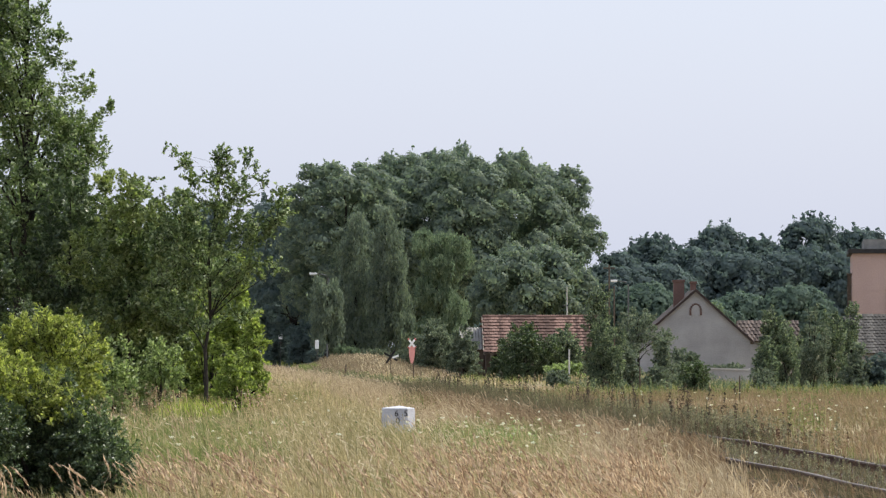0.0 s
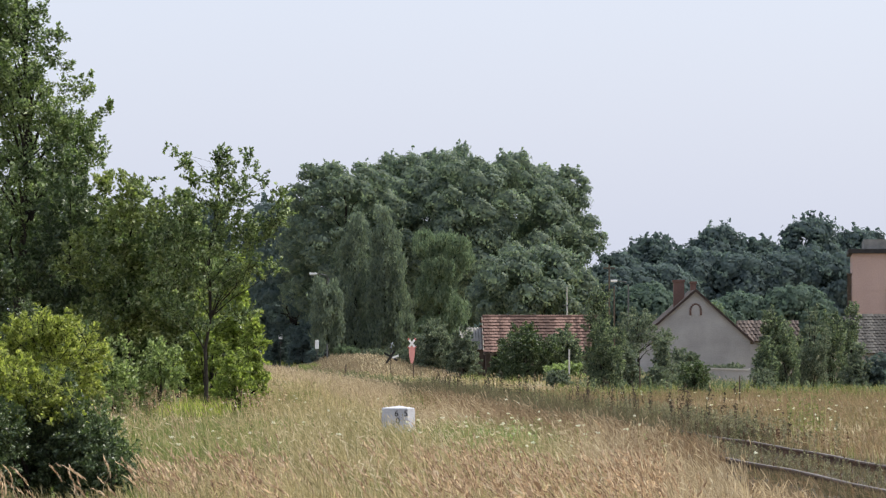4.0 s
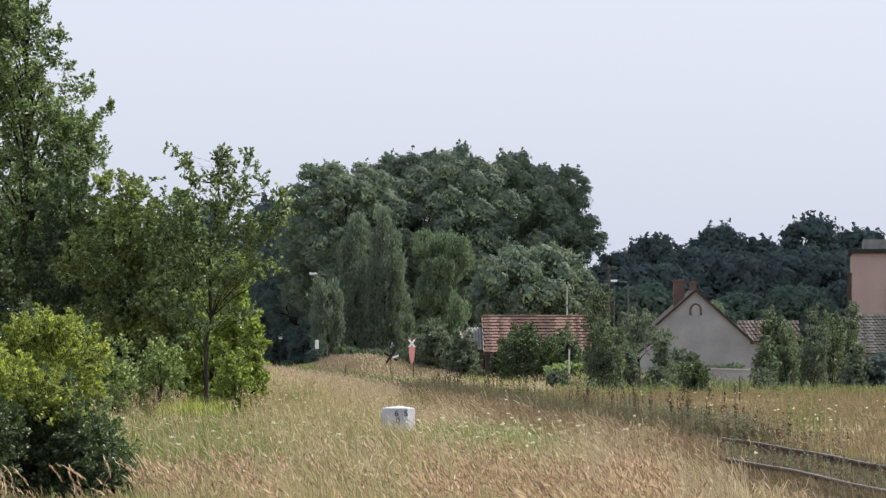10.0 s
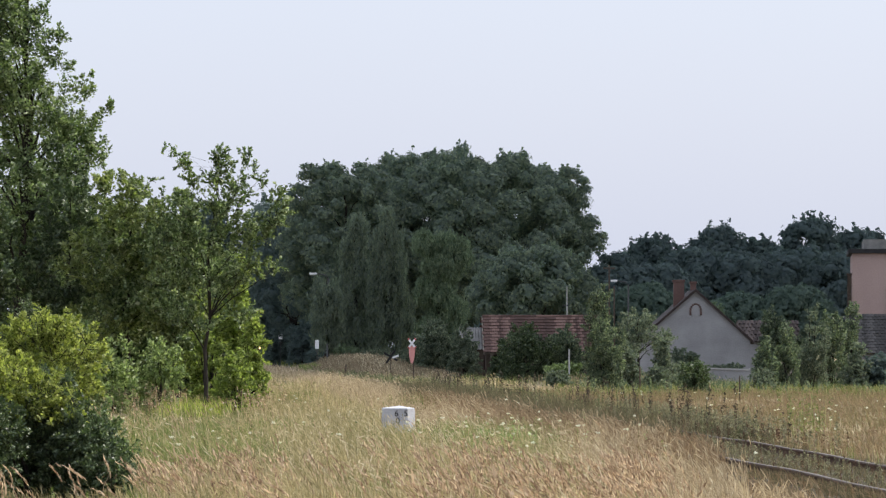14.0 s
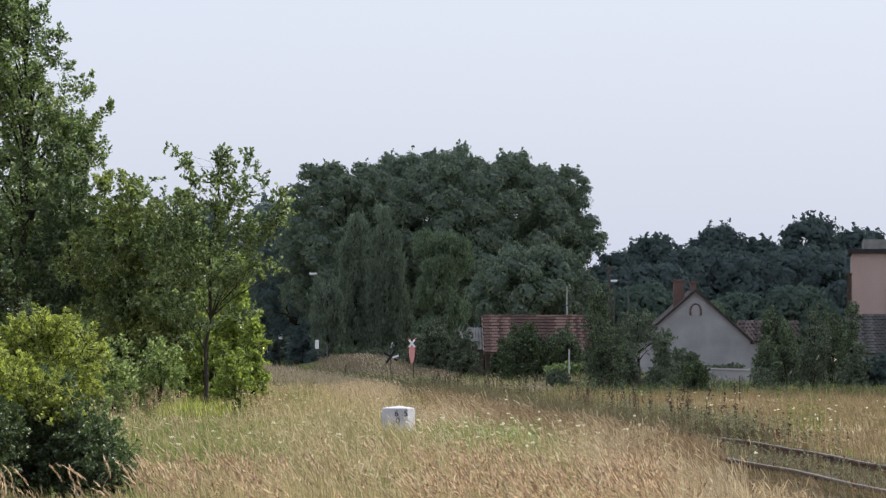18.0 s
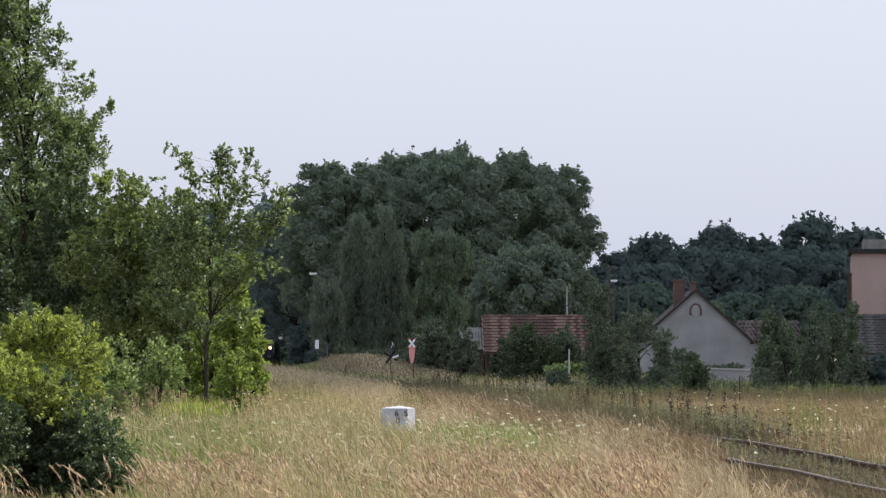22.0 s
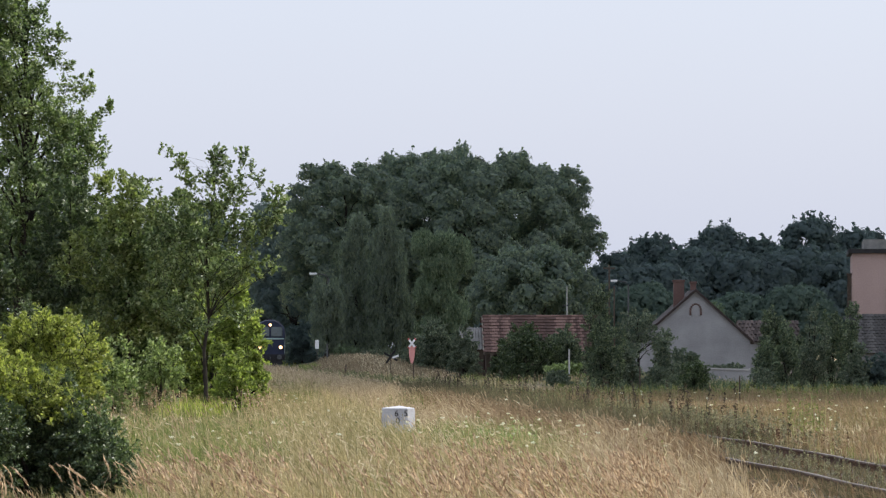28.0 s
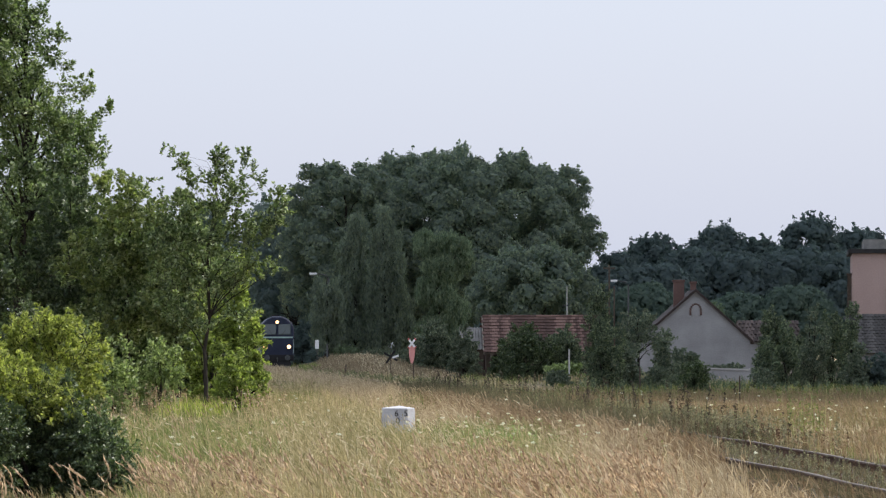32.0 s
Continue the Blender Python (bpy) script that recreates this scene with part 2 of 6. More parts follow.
def thing(name, x, y, z, turn=0.0, label="", category="", group="", kind=""):
    ob = new(name)
    ob.empty_display_size = 0.2
    ob.matrix_basis = pose(x, y, z, 0, 0, turn)
    return tagged(ob, label, category, group, kind)


def box(bm, x0, x1, y0, y1, z0, z1, bevel=0.0):
    g = bmesh.ops.create_cube(bm, size=1.0)
    vs = g["verts"]
    for v in vs:
        v.co = Vector(((x0 + x1) / 2 + v.co.x * (x1 - x0), (y0 + y1) / 2 + v.co.y * (y1 - y0), (z0 + z1) / 2 + v.co.z * (z1 - z0)))
    if bevel:
        es = list({e for v in vs for e in v.link_edges})
        bmesh.ops.bevel(bm, geom=es, offset=bevel, segments=2, affect="EDGES", profile=0.6)
    return bm


def boxed(*a, bevel=0.0):
    return box(bmesh.new(), *a, bevel=bevel)


def tube(bm, pts, radii, n=7):
    """A tapered tube along points."""
    rings = []
    pts = [Vector(p) for p in pts]
    for i, p in enumerate(pts):
        way = (pts[min(i + 1, len(pts) - 1)] - pts[max(i - 1, 0)]).normalized()
        a = way.orthogonal().normalized()
        b = way.cross(a)
        rings.append([bm.verts.new(p + (a * math.cos(2 * math.pi * k / n) + b * math.sin(2 * math.pi * k / n)) * radii[i]) for k in range(n)])
    for r0, r1 in zip(rings, rings[1:]):
        for k in range(n):
            bm.faces.new((r0[k], r0[(k + 1) % n], r1[(k + 1) % n], r1[k]))
    bm.faces.new(rings[0][::-1])
    bm.faces.new(rings[-1])
    return bm


def prism(bm, outline, y0, y1):
    """An outline in x and z, drawn out along y."""
    a = [bm.verts.new((x, y0, z)) for x, z in outline]
    b = [bm.verts.new((x, y1, z)) for x, z in outline]
    n = len(a)
    bm.faces.new(a)
    bm.faces.new(b[::-1])
    for k in range(n):
        bm.faces.new((a[k], b[k], b[(k + 1) % n], a[(k + 1) % n]))
    bmesh.ops.recalc_face_normals(bm, faces=bm.faces)
    return bm


def mesh_of(name, verts, faces, material, smooth=False):
    """A mesh from arrays: verts (n, 3), faces (m, k)."""
    me = bpy.data.meshes.new(name)
    m, k = faces.shape
    me.vertices.add(len(verts))
    me.vertices.foreach_set("co", np.ascontiguousarray(verts, dtype=np.float32).ravel())
    me.loops.add(m * k)
    me.loops.foreach_set("vertex_index", np.ascontiguousarray(faces, dtype=np.int32).ravel())
    me.polygons.add(m)
    me.polygons.foreach_set("loop_start", np.arange(0, m * k, k, dtype=np.int32))
    me.polygons.foreach_set("loop_total", np.full(m, k, dtype=np.int32))
    if smooth:
        me.polygons.foreach_set("use_smooth", np.ones(m, dtype=bool))
    me.update(calc_edges=True)
    me.materials.append(material)
    return me


def unit(v):
    return v / np.maximum(np.linalg.norm(v, axis=1, keepdims=True), 1e-6)


def leaves(name, centres, facing, size, material, seed=0, slim=0.55, droop=0.0, loose=0.55, plain=False, axis=None):
    """A small folded leaf at every centre; plain: a three-cornered one, for far crowns."""
    r = np.random.default_rng(seed)
    n = len(centres)
    nor = unit(facing + r.normal(0, loose, (n, 3)))
    t = unit(np.cross(nor, unit(r.normal(0, 1, (n, 3)))))
    if axis is not None:
        t = unit(axis + r.normal(0, .3, (n, 3)))
        nor = unit(nor - t * (nor * t).sum(1, keepdims=True))
    if droop:
        t = unit(t * (1 - droop) + np.array([0, 0, -1.0]) * droop)
        nor = unit(np.cross(t, unit(r.normal(0, 1, (n, 3)))))
    s = np.cross(nor, t)
    L = (size * r.uniform(0.6, 1.3, n))[:, None]
    W = L * slim * r.uniform(0.7, 1.1, n)[:, None]
    base = centres - t * L * 0.5
    if plain:
        v = np.stack([base + s * W * .62, centres + t * L * .6, base - s * W * .62 - nor * W * .2], axis=1).reshape(-1, 3)
        return mesh_of(name, v, np.arange(3 * n).reshape(n, 3), material)
    v = np.stack([base, centres + s * W * 0.5 + nor * W * 0.18 - t * L * 0.08, centres + t * L * 0.5, centres - s * W * 0.5 + nor * W * 0.18 - t * L * 0.08], axis=1).reshape(-1, 3)
    return mesh_of(name, v, np.arange(4 * n).reshape(n, 4), material)


def sprays(lobes, count, per, length, seed, up=0.45, inner=0.5, width=0.32, sag=0.12):
    """Leafy twigs that reach out of rounded lobes (x, y, z, rx, ry, rz, weight): leaf places, facings and axes, twig ends, and the twigs' bare lines."""
    r = np.random.default_rng(seed)
    L = np.array([l[:6] for l in lobes])
    w = np.array([l[6] if len(l) > 6 else l[3] * l[5] for l in lobes])
    pick = r.choice(len(L), count, p=w / w.sum())
    way = unit(r.normal(0, 1, (count, 3)))
    far = r.uniform(inner, 1.0, count) ** 0.6
    size = np.minimum(length * r.uniform(0.5, 1.5, count), .25 + 1.5 * L[pick, 3:6].mean(1))
    out = unit(way * (1 - up) + np.array([0, 0, up]) + r.normal(0, .28, (count, 3)))
    root = L[pick, :3] + way * L[pick, 3:6] * far[:, None] - out * size[:, None] * .55
    k = np.maximum(4, (per * r.uniform(.5, 1.5, count) * size / length).astype(int))
    i = np.repeat(np.arange(count), k)
    u = r.random(len(i)) ** .85
    side = unit(np.cross(out[i], unit(r.normal(0, 1, (len(i), 3)))))
    low = np.array([0, 0, -sag])
    p = root[i] + out[i] * (size[i] * (.12 + .88 * u))[:, None] + low * (size[i] * u * u)[:, None]
    p = p + side * (size[i] * width * r.uniform(.1, 1, len(i)) * (1.05 - .75 * u))[:, None]
    axis = unit(out[i] * .7 + side * .8 + np.array([0, 0, -.15]))
    facing = side * .55 + way[i] * .6 + np.array([0, 0, .3])
    line = np.stack([root, root + out * (size * .55)[:, None] + low * (size * .3)[:, None], root + out * (size * .98)[:, None] + low * (size * .95)[:, None]], axis=1)
    return p, facing, axis, root + out * (size * .4)[:, None], line


def twig_mesh(name, line, r0, material):
    """Thin three-sided twigs along lines of three points."""
    n = len(line)
    way = unit(line[:, 2] - line[:, 0])
    a = unit(np.cross(way, np.tile([[.3, .2, .9]], (n, 1))))
    b = np.cross(way, a)
    ring = []
    for j, q in enumerate((r0, r0 * .7, r0 * .2)):
        for g in (0, 2.1, 4.2):
            ring.append(line[:, j] + (a * math.cos(g) + b * math.sin(g)) * q)
    v = np.stack(ring, axis=1).reshape(-1, 3)
    q = np.array([[j * 3 + k, j * 3 + (k + 1) % 3, j * 3 + 3 + (k + 1) % 3, j * 3 + 3 + k] for j in (0, 1) for k in range(3)])
    return mesh_of(name, v, (np.arange(n)[:, None, None] * 9 + q[None]).reshape(-1, 4), material)


def boughs(h, w, low, n, seed, small=0.12, large=0.22, deep=1.0):
    """Rounded leafy boughs all over a domed crown: (x, y, z, radius)."""
    r = random.Random(seed)
    mid, up = (h + low) / 2, (h - low) / 2
    out = []
    for k in range(n):
        u = -.96 + 1.94 * (k + .5) / n
        a = k * 2.39996 + r.uniform(-.3, .3)
        q = math.sqrt(max(0, 1 - u * u)) ** .9
        s = w * r.uniform(small, large)
        g = r.uniform(.86, 1.02)
        out.append((math.cos(a) * q * (w - s * .9) * g, math.sin(a) * q * (w - s * .9) * g * deep, mid + u * (up - s * .75) * g, s))
    return out


def bough_leaves(bs, density, seed, core=0.2):
    """Leaf places and facings over the upper sides of boughs, with a thinner filling below."""
    r = np.random.default_rng(seed)
    B = np.array(bs)
    k = np.maximum(20, (density * B[:, 3] ** 2 * 6).astype(int))
    i = np.repeat(np.arange(len(B)), k)
    way = unit(r.normal(0, 1, (len(i), 3)) + np.array([0, 0, .55]))
    lump = .18 * np.sin(way[:, 0] * 5 + i) * np.sin(way[:, 1] * 6 + i * 2) + .14 * np.sin(way[:, 2] * 9 + way[:, 0] * 7 + i * 3)
    far = r.uniform(.72, 1.05, len(i)) + lump
    far = np.where(r.random(len(i)) < core, r.uniform(.2, .9, len(i)), far)
    p = B[i, :3] + way * (B[i, 3] * far)[:, None] * np.array([1, 1, .78])
    return p, way * 1.0 + np.array([0, 0, .35])


def bare_limbs(bm, h, r0, top, ends, seed, first=0.25, lean=0.0):
    """A tapered trunk and limbs that fork off towards given ends."""
    r = random.Random(seed)
    n = 8
    spine = [Vector((lean * (i / n) ** 1.5 + r.uniform(-1, 1) * 0.012 * h * (i > 0), r.uniform(-1, 1) * 0.01 * h * (i > 0), top * i / n)) for i in range(n + 1)]
    tube(bm, spine, [r0 * (1.25 if i == 0 else 1) * (1 - 0.85 * i / n) for i in range(n + 1)], 8)
    for e in ends:
        e = Vector(e)
        k = min(n - 1, max(1, int(n * min(0.95, max(first, (e.z - 0.25 * (abs(e.x) + abs(e.y)) - 0.05 * h) / top)))))
        a = spine[k]
        mid = a.lerp(e, 0.5) + Vector((r.uniform(-.05, .05) * h, r.uniform(-.05, .05) * h, 0.03 * h))
        q = r0 * (1 - 0.85 * k / n) * 0.5
        tube(bm, [a, a.lerp(mid, 0.5) + Vector((0, 0, 0.01 * h)), mid, e], [q, q * 0.75, q * 0.5, q * 0.15], 5)
    return bm


def tree(name, x, y, z, h, r0, lobes, count, per, length, leaf, material, seed, label, category="tree", group="", limbs=14, slim=0.6, lean=0.0, top=0.9, first=0.25, loose=0.8, up=0.45, twig=0.006, width=0.32):
    """A broadleaf tree: trunk with limbs, bare twigs, and leaves set along the twigs."""
    ob = thing(name, x, y, z, 0, label, category, group)
    p, f, ax, cc, line = sprays(lobes, count, per, length, seed, up, width=width)
    ok = p[:, 2] > 0.1
    r = random.Random(seed)
    ends = [cc[i] for i in r.sample(range(len(cc)), min(limbs, len(cc)))]
    part("trunk", bare_limbs(bmesh.new(), h, r0, h * top, ends, seed, first, lean), M_BARK, ob)
    part("twigwork", twig_mesh("twigwork", line[line[:, 0, 2] > .15], twig, M_BARK), M_BARK, ob)["kind"] = "stuff"
    part("crown", leaves("crown", p[ok], f[ok], leaf, material, seed, slim, 0.0, loose, axis=ax[ok]), material, ob)
    return ob


def big_tree(name, x, y, h, r0, bs, density, leaf, material, seed, label, group, loose=0.5, core=0.2, lace=0):
    """A great tree seen from afar: boughs heaped into a dome; lace: thin twigs that stand over the top."""
    ob = thing(name, x, y, 0, 0, label, "tree", group)
    p, f = bough_leaves(bs, density, seed, core)
    if lace:
        tops = sorted(bs, key=lambda q: -q[2])[:max(4, len(bs) // 5)]
        p2, f2, _, _, _ = sprays([(q[0], q[1], q[2] + q[3] * .4, q[3] * 1.05, q[3] * 1.05, q[3] * .9) for q in tops], lace, 14, .9, seed, .5)
        p, f = np.concatenate([p, p2]), np.concatenate([f, f2])
    ok = p[:, 2] > 0.2
    r = random.Random(seed)
    ends = [q[:3] for q in r.sample(bs, min(14, len(bs)))]
    part("trunk", bare_limbs(bmesh.new(), h, r0, h * .85, ends, seed), M_BARK, ob)
    part("crown", leaves("crown", p[ok], f[ok], leaf, material, seed, .8, 0.0, loose, True), material, ob)
    return ob


# ---- ground ----
def soft_step(a, b, v):
    u = np.clip((np.asarray(v, dtype=float) - a) / (b - a), 0, 1)
    return u * u * (3 - 2 * u)


def rail_x(y):
    """The line's middle at a distance y: nearly straight, with a slight set to the left far out."""
    return 7.5 - 1.6 * soft_step(150, 300, y) - 0.062 * np.asarray(y, dtype=float)


def ground_z(x, y):
    x, y = np.asarray(x, dtype=float), np.asarray(y, dtype=float)
    # an overgrown bank beside the line
    across = x - rail_x(y)
    bank = 0.95 * soft_step(1.6, 4.2, across) * (1 - soft_step(5.5, 9.5, across)) * soft_step(240, 262, y) * (1 - soft_step(300, 330, y))
    wave = 0.05 * np.sin(x * 0.7 + y * 0.21) * np.sin(y * 0.33 - x * 0.2)
    near = 1 - soft_step(1.2, 2.6, np.abs(across))
    return bank + wave * (1 - near) + 0.10 * near


def make_ground():
    ys = np.concatenate([np.linspace(-300, 20, 9), np.linspace(30, 350, 130), np.geomspace(370, 4600, 14)])
    xs = np.concatenate([-np.geomspace(60, 3000, 10)[::-1], np.linspace(-40, 40, 81), np.geomspace(60, 3000, 10)])
    X, Y = np.meshgrid(xs, ys)
    v = np.stack([X.ravel(), Y.ravel(), ground_z(X, Y).ravel()], axis=1)
    w = len(xs)
    i = (np.arange(len(ys) - 1)[:, None] * w + np.arange(w - 1)[None, :]).ravel()
    f = np.stack([i, i + 1, i + w + 1, i + w], axis=1)
    ob = part("ground", mesh_of("ground", v, f, M_GROUND, True), M_GROUND)
    tagged(ob, "flat meadow ground of dry straw-coloured soil and turf", "ground", kind="structure")


make_ground()


# ---- railway ----
def rail_strip(side, profile, y0, y1, step):
    ys = np.arange(y0, y1 + 0.1, step)
    m = len(profile)
    xc = rail_x(ys) + side * 0.7535
    kink = (0.010 * np.sin(ys * 0.35 + side) + .007 * np.sin(ys * .9)) * (ys < 150)
    v = np.concatenate([np.stack([xc + px, ys, np.full(len(ys), pz) + kink], axis=1)[:, None, :] for px, pz in profile], axis=1).reshape(-1, 3)
    i = np.arange(len(ys) - 1)[:, None] * m
    k = np.arange(m)[None, :]
    f = np.stack([(i + k).ravel(), (i + (k + 1) % m).ravel(), (i + m + (k + 1) % m).ravel(), (i + m + k).ravel()], axis=1)
    return v, f


def make_track():
    ob = thing("railway_track", 0, 0, 0, 0, "rusty single railway track half hidden by weeds and grass", "railway track", kind="structure")
    foot = [(-.065, .10), (.065, .10), (.065, .115), (.012, .13), (.012, .215), (.036, .225), (.036, .246), (-.036, .246), (-.036, .225), (-.012, .215), (-.012, .13), (-.065, .115)]
    head = [(-.034, .2465), (.034, .2465), (.032, .252), (-.032, .252)]
    for side in (-1, 1):
        v, f = rail_strip(side, foot, 28, 720, 2.0)
        r = part("rail", mesh_of("rail", v, f, M_STEEL), M_STEEL, ob, "rusty steel rail with a worn top")
        v, f = rail_strip(side, head, 28, 720, 2.0)
        part("rail_head", mesh_of("rail_head", v, f, M_TREAD), M_TREAD, r)
    ys = np.arange(118, 721, 3.0)
    v = np.concatenate([np.stack([rail_x(ys) + px, ys, np.full(len(ys), pz)], axis=1)[:, None, :] for px, pz in ((-1.9, .02), (-1.35, .118), (1.35, .118), (1.9, .02))], axis=1).reshape(-1, 3)
    i = (np.arange(len(ys) - 1)[:, None] * 4 + np.arange(3)[None, :]).ravel()
    part("ballast_bed", mesh_of("ballast_bed", v, np.stack([i, i + 1, i + 5, i + 4], axis=1), M_BED), M_BED, ob, "grey-brown trodden ballast bed")
    sl = bpy.data.meshes.new("sleeper")
    bm = boxed(-1.25, 1.25, -0.12, 0.12, -0.06, 0.095, bevel=0.015)
    bm.to_mesh(sl)
    bm.free()
    for k in range(130):
        y = 34 + k * 0.62
        s = part("sleeper", sl, M_SLEEPER, ob)
        s.matrix_basis = pose(float(rail_x(y)), y, 0.02, 0, 0, 3.58 + rng.uniform(-1, 1))
    # ballast: many broken stones, sunk into the turf
    n = 9000
    y = 34 + 110 * rng.random(n) ** 1.3
    x = rail_x(y) + rng.uniform(-1.7, 1.7, n)
    c = np.stack([x, y, ground_z(x, y) + rng.uniform(-0.03, 0.03, n)], axis=1)
    d = np.array([[1, 0, 0], [0, 1, 0], [-1, 0, 0], [0, -1, 0], [0, 0, 1]], dtype=float)
    v = c[:, None, :] + d[None] * rng.uniform(0.02, 0.05, (n, 5, 1))
    q = np.array([[0, 1, 4], [1, 2, 4], [2, 3, 4], [3, 0, 4]])
    f = (np.arange(n)[:, None, None] * 5 + q[None]).reshape(-1, 3)
    part("ballast", mesh_of("ballast", v.reshape(-1, 3), f, M_BALLAST), M_BALLAST, ob)["kind"] = "stuff"


make_track()


# ---- kilometre stone ----
def letters(name, text, size, material, parent, m):
    cu = bpy.data.curves.new(name, "FONT")
    cu.body, cu.size, cu.extrude = text, size, 0.004
    cu.align_x = "CENTER"
    tmp = bpy.data.objects.new(name, cu)
    me = bpy.data.meshes.new_from_object(tmp)
    bpy.data.objects.remove(tmp)
    me.materials.clear()
    ob = part(name, me, material, parent)
    ob.matrix_basis = m
    return ob


def make_stone():
    ob = thing("kilometre_stone", -0.84, 71, -0.02, 4, "white-painted stone distance marker with black numerals in tall grass", "marker stone")
    bm = bmesh.new()
    prof = [(-.30, -.22), (.16, -.22), (.31, -.05), (.31, .22), (-.30, .22)]
    a = [bm.verts.new((x * 1.02, y * 1.02, 0)) for x, y in prof]
    b = [bm.verts.new((x, y, .565)) for x, y in prof]
    bm.faces.new(b)
    bm.faces.new(a[::-1])
    for k in range(5):
        bm.faces.new((a[k], a[(k + 1) % 5], b[(k + 1) % 5], b[k]))
    bmesh.ops.bevel(bm, geom=list(bm.edges), offset=0.012, segments=2, affect="EDGES")
    bmesh.ops.recalc_face_normals(bm, faces=bm.faces)
    part("body", bm, M_STONE, ob)
    bm = bmesh.new()
    a = [bm.verts.new((x * 1.01, y * 1.01, .560)) for x, y in prof]
    b = [bm.verts.new((x * 0.98, y * 0.98, .585)) for x, y in prof]
    t = bm.verts.new((0.02, 0.02, .63))
    for k in range(5):
        bm.faces.new((a[k], a[(k + 1) % 5], b[(k + 1) % 5], b[k]))
        bm.faces.new((b[k], b[(k + 1) % 5], t))
    bm.faces.new(a[::-1])
    part("cap", bm, M_STONE, ob, "low pyramid top, bright in the sun")
    letters("numeral", "6", 0.16, M_INK, ob, pose(-0.045, -0.231, .435, 90, 0, 0))
    letters("numeral", "5", 0.16, M_INK, ob, pose(0.13, -0.231, .435, 90, 0, 0))
    letters("numeral", "0", 0.16, M_INK, ob, pose(-0.02, -0.231, .30, 90, 0, 0))


make_stone()

